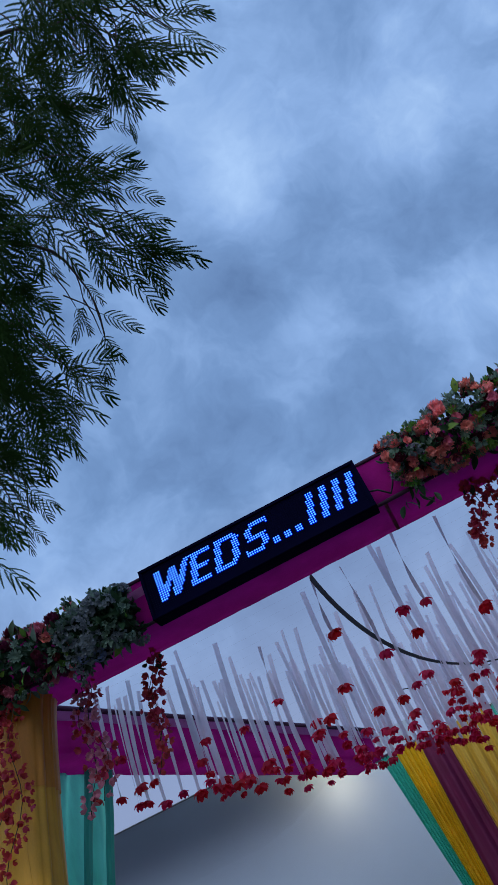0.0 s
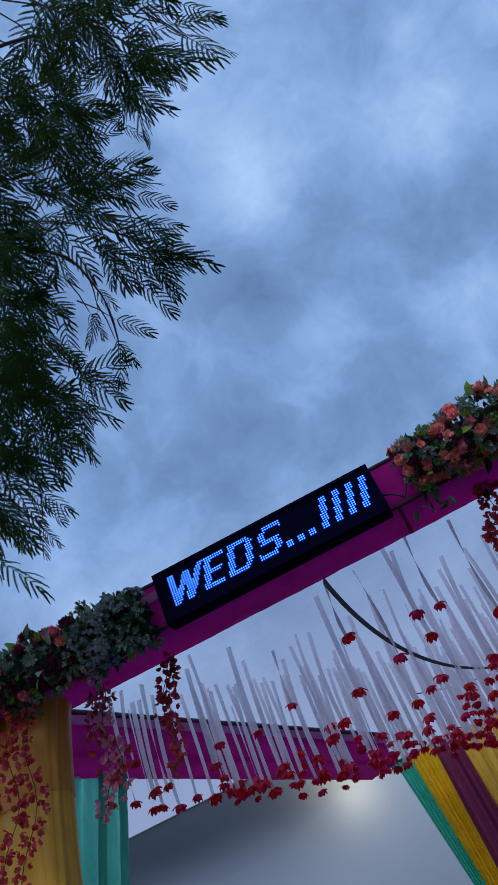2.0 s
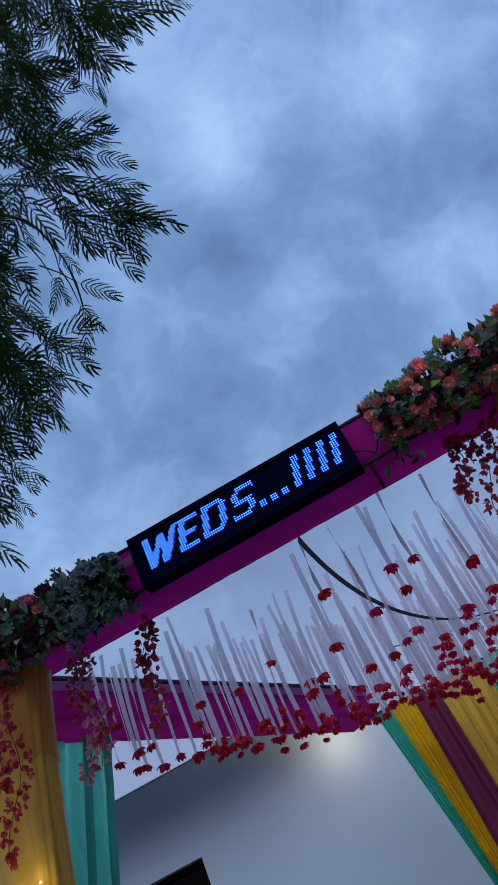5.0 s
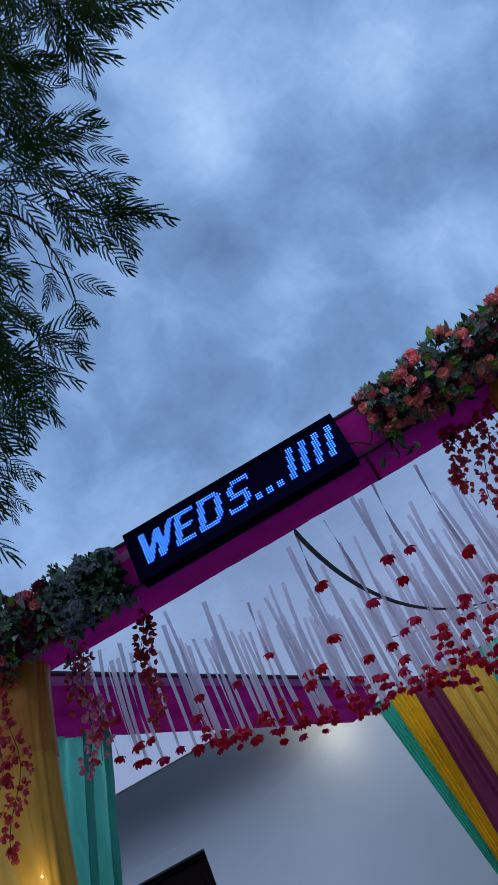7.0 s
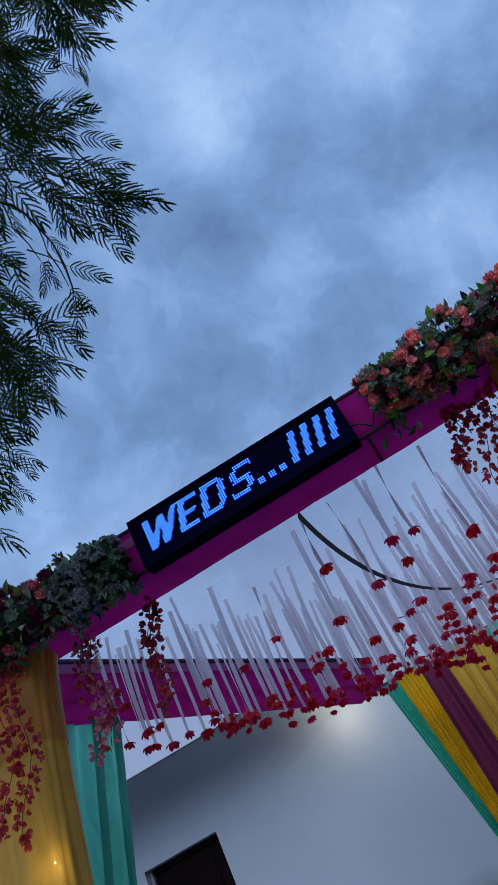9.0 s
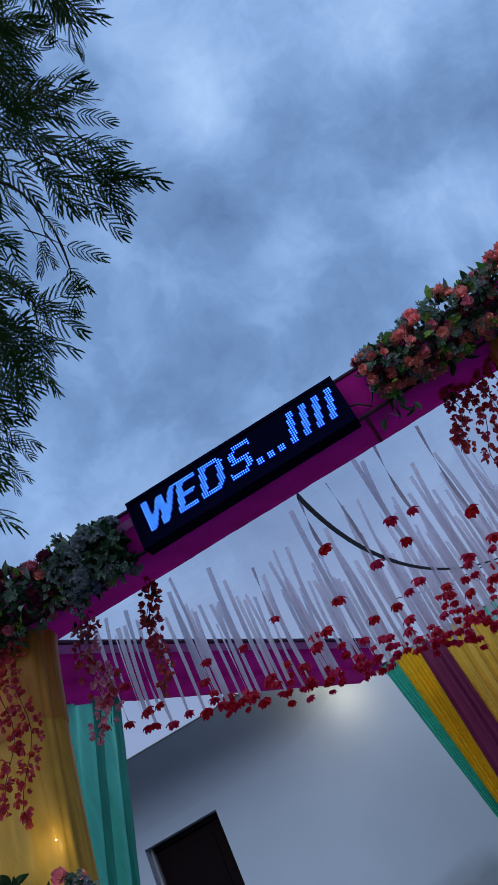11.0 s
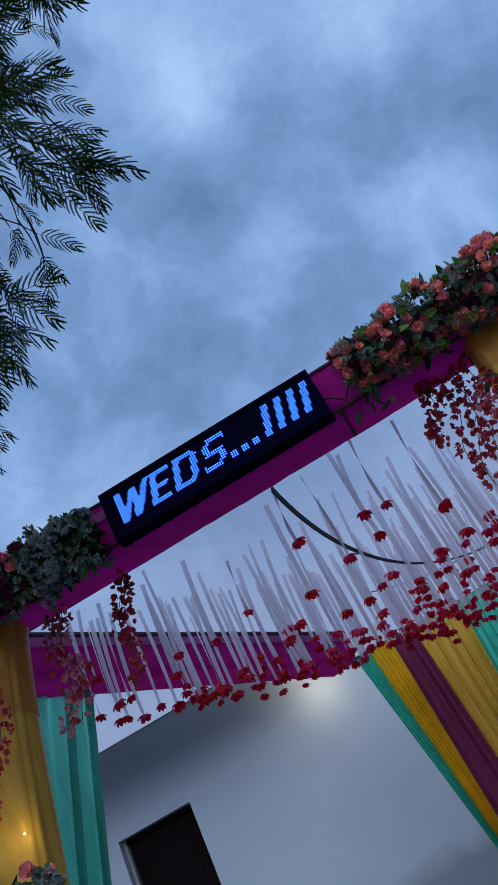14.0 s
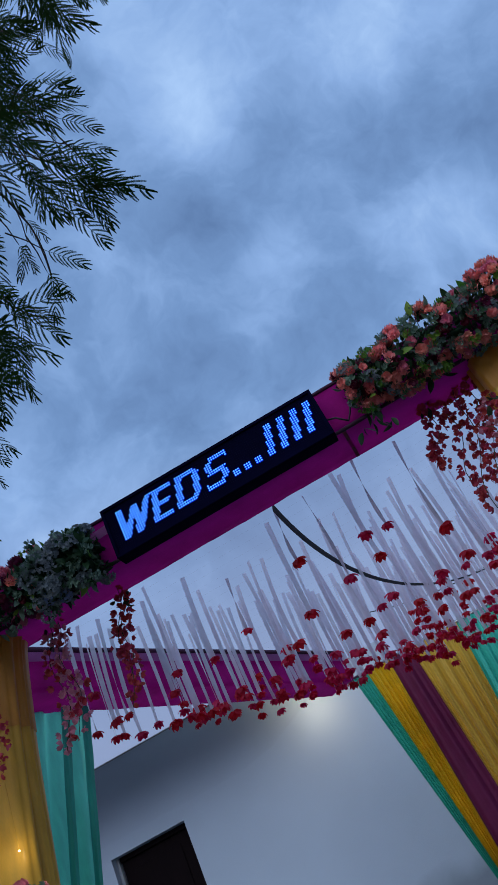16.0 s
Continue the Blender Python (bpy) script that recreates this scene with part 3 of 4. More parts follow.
spans = (("green", -0.785, -0.632, -0.457, -0.409), ("yellow", -0.642, -0.41, -0.414, -0.352), ("maroon", -0.42, -0.17, -0.36, -0.06),
         ("gold", -0.18, 0.31, -0.07, 0.20), ("green", 0.30, 0.75, 0.19, 0.62), ("yellow", 0.75, 1.2, 0.62, 1.1), ("maroon", 1.2, 1.65, 1.1, 1.6), ("gold", 1.65, 2.3, 1.6, 2.3), ("green", 2.3, 3.0, 2.3, 3.0))
words = dict(green="sea green", yellow="bright yellow", maroon="maroon", gold="golden yellow")
for k, (m, a, b, c, d) in enumerate(spans):
    th = thing("back_curtain", words[m] + " pleated cloth hanging from the back beam", "curtain", "striped back curtains")
    y = 7.93 - 0.012 * (k % 2)
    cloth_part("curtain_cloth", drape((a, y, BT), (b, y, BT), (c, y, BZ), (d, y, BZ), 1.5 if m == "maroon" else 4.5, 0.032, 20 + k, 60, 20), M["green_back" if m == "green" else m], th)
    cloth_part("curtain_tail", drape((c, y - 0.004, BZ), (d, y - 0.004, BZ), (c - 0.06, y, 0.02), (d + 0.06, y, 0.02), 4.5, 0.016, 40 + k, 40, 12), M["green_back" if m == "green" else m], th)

# ---- the running-letter sign ----
SX0, SX1, SY0, SY1, SZ0, SZ1 = -1.125, 0.125, 3.58, 3.675, 3.598, 3.892
sign = thing("led_sign", "black LED sign with glowing blue dotted letters", "sign", at=((SX0 + SX1) / 2, SY1, SZ0))
OFF = Matrix.Translation((-(SX0 + SX1) / 2, -SY1, -SZ0))


def spart(name, data, material, label=""):
    ob = part(name, data, material, sign, label)
    ob.matrix_parent_inverse = OFF
    return ob


spart("casing", box_bm((SX0, SY0 + 0.006, SZ0), (SX1, SY1, SZ1), 0.006), M["casing"])
for lo, hi in (((SX0, SY0 - 0.006, SZ1 - 0.016), (SX1, SY0 + 0.004, SZ1)), ((SX0, SY0 - 0.006, SZ0), (SX1, SY0 + 0.004, SZ0 + 0.016)),
               ((SX0, SY0 - 0.006, SZ0 + 0.017), (SX0 + 0.016, SY0 + 0.004, SZ1 - 0.017)), ((SX1 - 0.016, SY0 - 0.006, SZ0 + 0.017), (SX1, SY0 + 0.004, SZ1 - 0.017))):
    spart("rim", box_bm(lo, hi, 0.002), M["casing"], "thin black metal rim")
COLS, ROWS_, PITCH = 96, 18, 0.01258
LX0, LZ1 = SX0 + 0.021, SZ1 - 0.022
lit = set()


def slant(row):
    return (15 - row) * 0.24


def fill(col, c0, c1, r0, r1):
    """Lights the block of columns c0 to c1 and rows r0 to r1 of a letter that begins at col."""
    lit.update((round(col + c + slant(2 + r)), 2 + r) for r in range(r0, r1 + 1) for c in range(c0, c1 + 1))


def stroke(col, a, b, r0, r1):
    """A stroke three lamps wide from column a in row r0 to column b in row r1."""
    for r in range(r0, r1 + 1):
        c = a + (b - a) * (r - r0) / (r1 - r0)
        lit.update((round(col + c + slant(2 + r)) + k, 2 + r) for k in range(3))


for a, b, r0, r1 in ((0, 3.0, 0, 13), (6.9, 3.0, 1, 13), (6.9, 9.4, 1, 13), (13.4, 9.4, 0, 13)):   # W
    stroke(1, a, b, r0, r1)
for c0, c1, r0, r1 in ((0, 2, 0, 13), (3, 8, 0, 1), (3, 7, 6, 7), (3, 8, 12, 13)):   # E
    fill(18, c0, c1, r0, r1)
for c0, c1, r0, r1 in ((0, 2, 0, 13), (3, 8, 0, 1), (3, 8, 12, 13), (8, 10, 2, 11), (9, 9, 1, 12)):   # D
    fill(29, c0, c1, r0, r1)
for c0, c1, r0, r1 in ((2, 9, 0, 1), (0, 2, 2, 5), (1, 8, 6, 7), (7, 9, 8, 11), (0, 7, 12, 13), (9, 9, 2, 2), (0, 0, 11, 11)):   # S
    fill(43, c0, c1, r0, r1)
for col in (55, 60, 65):
    fill(col, 0, 2, 11, 13)
for col in (71, 77, 83, 89):   # unlettered bars for the rest of the running text
    fill(col, 0, 2, 0, 13)


def dots(cells, r, y, sides):
    vs, fs = [], []
    for c, w in sorted(cells):
        x, z = LX0 + (c + 0.5) * PITCH, LZ1 - (w + 0.5) * PITCH
        o = len(vs)
        vs += [(x + r * math.cos(k * math.tau / sides), y, z + r * math.sin(k * math.tau / sides)) for k in range(sides)]
        vs.append((x, y - 0.004, z))
        fs += [(o + k, o + (k + 1) % sides, o + sides) for k in range(sides)]
    return vs, fs


every = {(c, r) for c in range(COLS) for r in range(ROWS_)}
lit &= every
tagged(spart("led_text", mesh_from("led_text", *dots(lit, 0.0043, SY0 + 0.002, 8), M["led"]), M["led"], "glowing blue LEDs spelling a word"), kind="stuff")
tagged(spart("led_field", mesh_from("led_field", *dots(every - lit, 0.0028, SY0 + 0.005, 5), M["louvre"]), M["louvre"], "unlit LEDs"), kind="stuff")
# wider dim discs behind the lit LEDs, added for their halo
tagged(spart("led_lens", mesh_from("led_lens", *dots(lit, 0.0078, SY0 + 0.0045, 8), M["led_halo"]), M["led_halo"], "blue discs imitating the glow round the lit LEDs"), kind="stuff")
cab = [(SX1 - 0.01, 3.64, 3.72), (SX1 + 0.04, 3.60, 3.68), (SX1 + 0.09, 3.62, 3.64), (SX1 + 0.12, 3.66, 3.70), (SX1 + 0.17, 3.67, 3.80)]
spart("power_lead", mesh_from("power_lead", *tube(cab, 0.005, 6), M["cable"], True), M["cable"], "thin black power lead")


# ---- flowers ----
def petal_fan(spec, seed, ruffle=0.25, shape=(0.35, 0.85, 1.0, 0.55)):
    """Petals in rings: (count, inner radius, length, width, tilt, height) each."""
    rnd = random.Random(seed)
    vs, fs = [], []
    for count, r0, ln, wd, tilt, h in spec:
        for k in range(count):
            a = (k + rnd.uniform(-0.25, 0.25)) / count * math.tau
            ca, sa = math.cos(a), math.sin(a)
            o = len(vs)
            for i in range(4):
                u = i / 3
                half = wd * shape[i] / 2
                tl = tilt + 0.5 * u * (-0.9 if tilt < 0 else 1 if tilt < 0.6 else -0.6)
                r, z = r0 + ln * u * math.cos(tl), h + ln * u * math.sin(tl)
                for s in (-1, 0, 1):
                    zz = z + ruffle * ln * rnd.uniform(-0.4, 0.4) * u - 0.12 * wd * (s == 0)
                    x, y = r, s * half
                    vs.append((x * ca - y * sa, x * sa + y * ca, zz))
            for i in range(3):
                for s in (0, 1):
                    q = o + i * 3 + s
                    fs.append((q, q + 1, q + 4, q + 3))
    return vs, fs


def leaf_geo(ln, wd, bend=0.3):
    vs, fs = [], []
    for i in range(6):
        u = i / 5
        w = wd * math.sin(min(1, u * 1.0 + 0.03) * math.pi) ** 0.8 / 2 + 0.0008
        z = -bend * ln * u * u
        vs += [(u * ln, -w, z + w * 0.35), (u * ln, 0, z), (u * ln, w, z + w * 0.35)]
        if i:
            o = (i - 1) * 3
            fs += [(o, o + 1, o + 4, o + 3), (o + 1, o + 2, o + 5, o + 4)]
    return vs, fs


CARN = petal_fan(((12, 0.006, 0.042, 0.024, 0.05, 0.0), (12, 0.005, 0.038, 0.022, 0.5, 0.006), (10, 0.004, 0.034, 0.020, 0.85, 0.01), (8, 0.003, 0.030, 0.018, 1.15, 0.012), (6, 0.001, 0.028, 0.016, 1.4, 0.012)), 1, 1.1)
ROSE = petal_fan(((6, 0.010, 0.034, 0.036, 0.5, 0.0), (5, 0.008, 0.032, 0.034, 0.9, 0.004), (4, 0.005, 0.030, 0.028, 1.2, 0.008), (3, 0.002, 0.028, 0.02, 1.4, 0.01)), 2, 0.5)
STAR = petal_fan(((8, 0.002, 0.050, 0.012, 0.25, 0.0), (7, 0.002, 0.040, 0.011, 0.7, 0.004), (5, 0.001, 0.03, 0.009, 1.15, 0.006)), 3, 0.1)
SPRIG = join([(tuple((x + o[0], y + o[1], z + o[2]) for x, y, z in petal_fan(((6, 0.001, 0.024, 0.010, 0.5, 0.0),), 30 + i, 0.1)[0]),
              petal_fan(((6, 0.001, 0.024, 0.010, 0.5, 0.0),), 30 + i, 0.1)[1]) for i, o in enumerate(((0, 0, 0.03), (0.02, 0.01, 0.012), (-0.02, 0.008, 0.016), (0.004, -0.022, 0.01)))])


def hydrangea(seed):
    rnd = random.Random(seed)
    chunks = []
    for _ in range(26):
        d = Vector((rnd.gauss(0, 1), rnd.gauss(0, 1), abs(rnd.gauss(0, 1)) * 0.9)).normalized()
        rot = d.to_track_quat("Z", "Y").to_matrix()
        v, f_ = petal_fan(((4, 0.001, 0.014, 0.014, 0.2, 0.0),), rnd.random(), 0.2)
        chunks.append(([rot @ Vector(p) + d * 0.045 for p in v], f_))
    return join(chunks)


HYD = hydrangea(4)
LEAF = leaf_geo(0.075, 0.034)
BUD = petal_fan(((5, 0.004, 0.030, 0.020, 1.15, 0.0), (3, 0.002, 0.026, 0.016, 1.35, 0.004)), 6, 0.1)
_made = {}


def fmesh(kind, colour):
    geo = dict(carnation=CARN, rose=ROSE, star_flower=STAR, sprig=SPRIG, hydrangea=HYD, leaf=LEAF, bud=BUD)[kind]
    if (kind, colour) not in _made:
        _made[kind, colour] = mesh_from(kind, *geo, M[colour], True)
    return _made[kind, colour]


def stick(name, me, parent, p, d, spin, size):
    ob = part(name, me, None, parent)
    q = Vector(d).to_track_quat("Z", "Y").to_matrix().to_4x4()
    ob.matrix_basis = Matrix.Translation(p) @ q @ pose(0, 0, 0, 0, 0, spin) @ Matrix.Scale(size, 4)
    return ob


def garland(name, label, x0, x1, centre, radius, kinds, n_flowers, n_leaves, seed):
    """A long bunch of artificial flowers tied along the beam: centre(u) and radius(u) give its axis and half sizes."""
    rnd = random.Random(seed)
    th = thing(name, label, "flower garland", "gate garlands")
    chunks = []
    for _ in range(1500):
        u = rnd.random()
        c, r = Vector(centre(u)), radius(u)
        a, d = rnd.uniform(0, math.tau), rnd.random() ** 0.5 * 0.92
        p = c + Vector((0, math.cos(a) * r[0] * d, math.sin(a) * r[1] * d))
        m = (Euler([rnd.uniform(0, 6.28) for _ in range(3)]).to_matrix()) * rnd.uniform(0.45, 0.8)
        chunks.append(([m @ Vector(v) + p for v in LEAF[0]], LEAF[1]))
    tagged(part("foliage_bed", mesh_from("foliage_bed", *join(chunks), M["leaf"], True), M["leaf"], th, "dark green artificial foliage"), kind="stuff")
    total = sum(w for *_, w in kinds)
    for i in range(n_flowers):
        u = (i + rnd.random()) / n_flowers
        c, r = Vector(centre(u)), radius(u)
        a = rnd.uniform(-0.35, math.pi + 0.9)   # front, top and lower front
        d = Vector((rnd.uniform(-0.5, 0.5), -math.sin(a) * 0.8 - 0.12, math.cos(a) + 0.05))
        d.normalize()
        p = c + Vector((0, d.y * r[0], d.z * r[1])) * rnd.uniform(0.86, 1.08)
        w = rnd.uniform(0, total)
        for kind, colour, size, weight in kinds:
            w -= weight
            if w <= 0:
                break
        stick(kind, fmesh(kind, colour), th, p, d + Vector((rnd.uniform(-0.4, 0.4), rnd.uniform(-0.3, 0.1), rnd.uniform(-0.3, 0.4))), rnd.uniform(0, 360), size * rnd.uniform(0.8, 1.2))
    for i in range(n_leaves):
        u = rnd.random()
        c, r = Vector(centre(u)), radius(u)
        a = rnd.uniform(-0.5, math.pi + 0.7)
        d = Vector((rnd.uniform(-0.5, 0.5), -math.sin(a), math.cos(a))).normalized()
        p = c + Vector((0, d.y * r[0], d.z * r[1])) * 1.0
        ob = part("leaf", fmesh("leaf", rnd.choice(("leaf", "leaf", "leaf", "sage", "sage", "lime"))), None, th)
        q = (d + Vector((rnd.uniform(-0.6, 0.6), 0, rnd.uniform(-0.3, 0.5)))).to_track_quat("X", "Z").to_matrix().to_4x4()
        ob.matrix_basis = Matrix.Translation(p) @ q @ pose(0, 0, 0, rnd.uniform(0, 360)) @ Matrix.Scale(rnd.uniform(0.6, 1.1), 4)
    return th


lump = lambda u, s: 0.018 * math.sin(u * 17 + s) + 0.012 * math.sin(u * 41 + 2 * s)
garland("flower_garland", "coral, sage and burgundy artificial flower garland on the beam", 0.3, 1.5,
        lambda u: (0.27 + 1.2 * u, 3.62 - 0.02 * u, 3.765 + 0.05 * u + lump(u, 1)),
        lambda u: (0.12 + 0.04 * min(1, u * 3), 0.10 + 0.045 * min(1, u * 3) + lump(u, 2) * 0.6),
        (("carnation", "coral", 0.76, 15), ("rose", "coral", 0.75, 3), ("carnation", "pink", 0.7, 4), ("carnation", "burgundy", 0.65, 4), ("bud", "burgundy", 1.1, 2), ("bud", "coral", 1.2, 3),
         ("star_flower", "sage", 0.75, 6), ("sprig", "sage", 1.0, 10), ("sprig", "lime", 1.0, 4), ("star_flower", "lime", 0.7, 1.5), ("hydrangea", "white", 0.7, 2.2), ("star_flower", "violet", 0.7, 2.2)), 380, 80, 11)
garland("flower_garland", "dusky pink and burgundy artificial flower garland on the post", -2.4, -1.5,
        lambda u: (-2.5 + 1.0 * u, 3.62, 3.74 + lump(u, 3)), lambda u: (0.15, 0.135 + lump(u, 4)),
        (("carnation", "pink", 0.9, 4), ("rose", "burgundy", 0.85, 4), ("carnation", "burgundy", 0.9, 3), ("rose", "coral", 0.9, 2), ("sprig", "sage", 1.0, 5), ("star_flower", "sage", 0.8, 3), ("sprig", "lime", 0.9, 1)), 130, 90, 12)
garland("hydrangea_bunch", "bluish white artificial hydrangea bunch beside the sign", -1.55, -1.2,
        lambda u: (-1.58 + 0.35 * u, 3.60, 3.675 + 0.05 * math.sin(u * 2.6) + lump(u, 5)), lambda u: (0.13, 0.13),
        (("hydrangea", "white", 0.85, 10), ("hydrangea", "blue", 0.75, 1.5), ("sprig", "sage", 1.0, 9), ("star_flower", "sage", 0.7, 4)), 95, 50, 13)

# ---- hanging vines ----
BRACT = petal_fan(((3, 0.001, 0.034, 0.036, 0.35, 0.0),), 8, 0.3)
BR_RED = mesh_from("petal", *BRACT, M["vine_red"], True)
BR_PINK = mesh_from("petal", *BRACT, M["vine_pink"], True)


def vine(strands, n, colours, seed, label, size=1.0):
    rnd = random.Random(seed)
    th = thing("hanging_vine", label, "hanging vine", "hanging vines")
    per = n // len(strands)
    for top, bot in strands:
        a, b = Vector(top), Vector(bot)
        pts = [a.lerp(b, i / 12) + Vector((0.03 * math.sin(i * 0.7 + seed), 0.02 * math.cos(i * 0.9), 0)) * min(1, i / 3) for i in range(13)]
        part("stem", mesh_from("stem", *tube(pts, 0.0022, 5), M["stem"], True), M["stem"], th)
        for i in range(per):
            u = (i + rnd.random()) / per
            p = a.lerp(b, u)
            k = min(11, int(u * 12))
            p = pts[k].lerp(pts[k + 1], u * 12 - k)
            d = Vector((rnd.gauss(0, 1), rnd.gauss(0, 1), rnd.gauss(0, 0.7))).normalized()
            spread = 0.035 * (0.7 + 0.6 * math.sin(u * 3))
            stick("petal", rnd.choice(colours), th, p + d * spread * rnd.uniform(0.3, 1.25), d + Vector((0, 0, -0.3)), rnd.uniform(0, 360), size * rnd.uniform(0.55, 1.0))
    for k in range(5):
        ob = part("leaf", fmesh("leaf", "leaf"), None, th)
        ob.matrix_basis = Matrix.Translation(Vector(strands[0][0]) + Vector((rnd.uniform(-0.05, 0.05), rnd.uniform(-0.05, 0.02), rnd.uniform(-0.1, 0.0)))) @ pose(0, 0, 0, rnd.uniform(0, 360), rnd.uniform(20, 80), rnd.uniform(0, 360)) @ Matrix.Scale(rnd.uniform(0.6, 0.9), 4)
    return th


vine([((-1.31, 3.97, 3.66), (-1.44, 3.95, 3.02)), ((-1.30, 3.99, 3.62), (-1.40, 3.97, 3.18))], 84, [BR_RED], 1, "crimson artificial vine hanging under the beam", 1.0)
vine([((-1.73, 3.95, 3.66), (-1.80, 3.92, 2.98)), ((-1.68, 3.95, 3.66), (-1.72, 3.93, 3.02))], 120, [BR_PINK, BR_PINK, BR_RED], 2, "dusty pink artificial vine hanging beside the post", 1.0)
vine([((-1.93, 3.60, 3.62), (-2.12, 3.60, 2.70)), ((-2.03, 3.60, 3.6), (-2.2, 3.60, 2.78)), ((-2.2, 3.62, 3.6), (-2.34, 3.62, 2.9))], 240, [BR_RED], 3, "crimson artificial vine hanging in front of the golden post", 0.95)
vine([((0.62, 3.93, 3.70), (0.52, 3.93, 3.30)), ((0.71, 3.95, 3.72), (0.60, 3.95, 3.12)), ((0.80, 3.93, 3.72), (0.62, 3.93, 2.98)), ((0.88, 3.9, 3.72), (0.72, 3.9, 3.02))], 250, [BR_RED], 4, "crimson artificial vine hanging beside the post", 0.95)
vine([((0.82, 3.66, 3.40), (0.74, 3.64, 3.19))], 40, [BR_PINK, BR_RED], 6, "pink artificial vine in front of the golden post cloth", 0.95)
rnd = random.Random(77)
sp = thing("leaf_spray", "dark green artificial leaf spray under the garland", "leaf spray")
for k in range(14):
    ob = part("leaf", fmesh("leaf", "leaf"), None, sp)
    ob.matrix_basis = Matrix.Translation((0.30 + rnd.uniform(-0.06, 0.10), 3.66 + rnd.uniform(-0.03, 0.03), 3.66 - rnd.random() * 0.12)) @ pose(0, 0, 0, rnd.uniform(0, 360), rnd.uniform(20, 90), rnd.uniform(0, 360)) @ Matrix.Scale(rnd.uniform(0.6, 1), 4)

lsp = thing("leaf_branch", "dark leafy artificial branch tied to the golden post", "leaf branch")
brn = [(-2.12, 3.60, 2.34), (-2.2, 3.60, 2.42), (-2.3, 3.6, 2.5), (-2.4, 3.62, 2.62)]
part("stem", mesh_from("stem", *tube(brn, 0.004, 6), M["stem"], True), M["stem"], lsp)
for k in range(18):
    ob = part("leaf", fmesh("leaf", "leaf"), None, lsp)
    u = rnd.random() * 2.99
    p = Vector(brn[int(u)]).lerp(Vector(brn[int(u) + 1]), u % 1)
    ob.matrix_basis = Matrix.Translation(p) @ pose(0, 0, 0, rnd.uniform(0, 360), rnd.uniform(-60, 60), rnd.uniform(0, 360)) @ Matrix.Scale(rnd.uniform(0.7, 1.1), 4)
# the low arrangement on the post
low = thing("post_bouquet", "pink rose and pale hydrangea bouquet tied to the post", "bouquet")
rnd = random.Random(5)
for kind, colour, n, s in (("rose", "pink", 1, 1.1), ("rose", "coral", 4, 0.9), ("hydrangea", "white", 9, 0.85), ("sprig", "sage", 12, 1), ("leaf", "leaf", 40, 0.9), ("bud", "burgundy", 4, 1), ("leaf", "sage", 10, 0.9)):
    for k in range(n):
        p = Vector((-1.99, 3.48, 2.39)) if (kind, colour) == ("rose", "pink") else Vector((-2.04 + rnd.uniform(-0.13, 0.12), 3.56 + rnd.uniform(-0.06, 0.06), 2.29 + rnd.uniform(-0.16, 0.10)))
        stick(kind, fmesh(kind, colour), low, p, (rnd.uniform(-0.6, 0.6), -1, rnd.uniform(-0.3, 0.6)), rnd.uniform(0, 360), s)
# glint on the satin, imitated by an added glowing bead on a cord
fb = thing("satin_glint", "tiny glowing bead imitating a glint on the golden cloth", "fairy light")
bm = bmesh.new()
bmesh.ops.create_uvsphere(bm, u_segments=10, v_segments=8, radius=0.004)
bmesh.ops.translate(bm, verts=bm.verts, vec=(-2.08, 3.69, 2.60))
part("bulb", bm, M["fairy"], fb)
part("cord", mesh_from("cord", *tube([(-2.08, 3.692, 2.60), (-2.06, 3.675, 2.9), (-2.0, 3.67, 3.3), (-1.98, 3.66, 3.66)], 0.0012, 5), M["gold"], True), M["gold"], fb, "added thin golden cord above the glint bead")
# added point lamp that brightens the cloth round the glint
fl = bpy.data.lights.new("glint_fill", "POINT")
fl.energy, fl.color, fl.shadow_soft_size = 0.28, (1.0, 0.8, 0.45), 0.01
new("glint_fill", fl).location = (-2.08, 3.645, 2.60)

# ---- ribbons with silk flowers ----
POINTED = (0.4, 0.95, 1.0, 0.38)
SILK = join([petal_fan(((6, 0.004, 0.050, 0.040, -0.52, 0.0),), 41, 0.5, POINTED), petal_fan(((5, 0.003, 0.052, 0.040, -0.10, 0.006),), 42, 0.4, POINTED), petal_fan(((4, 0.002, 0.02, 0.012, -1.3, 0.0),), 43, 0.3, POINTED)])
SILK_ME = mesh_from("silk_flower", *SILK, M["red"], True)


def ribbon_mesh(length, width, twist, sway, seed):
    rnd = random.Random(seed)
    ph = rnd.gauss(0.3, 0.55)
    vs, fs, n = [], [], 18
    for i in range(n + 1):
        u = i / n
        a = ph + twist * (u ** 1.3)
        c = Vector((sway[0] * math.sin(u * 2.2), sway[1] * u * u, -length * u))
        w = Vector((math.cos(a), math.sin(a), 0)) * width / 2
        vs += [c - w, c + Vector((-w.y, w.x, 0)) * 0.08, c + w]
        if i:
            o = (i - 1) * 3
            fs += [(o, o + 1, o + 4, o + 3), (o + 1, o + 2, o + 5, o + 4)]
    return vs, fs


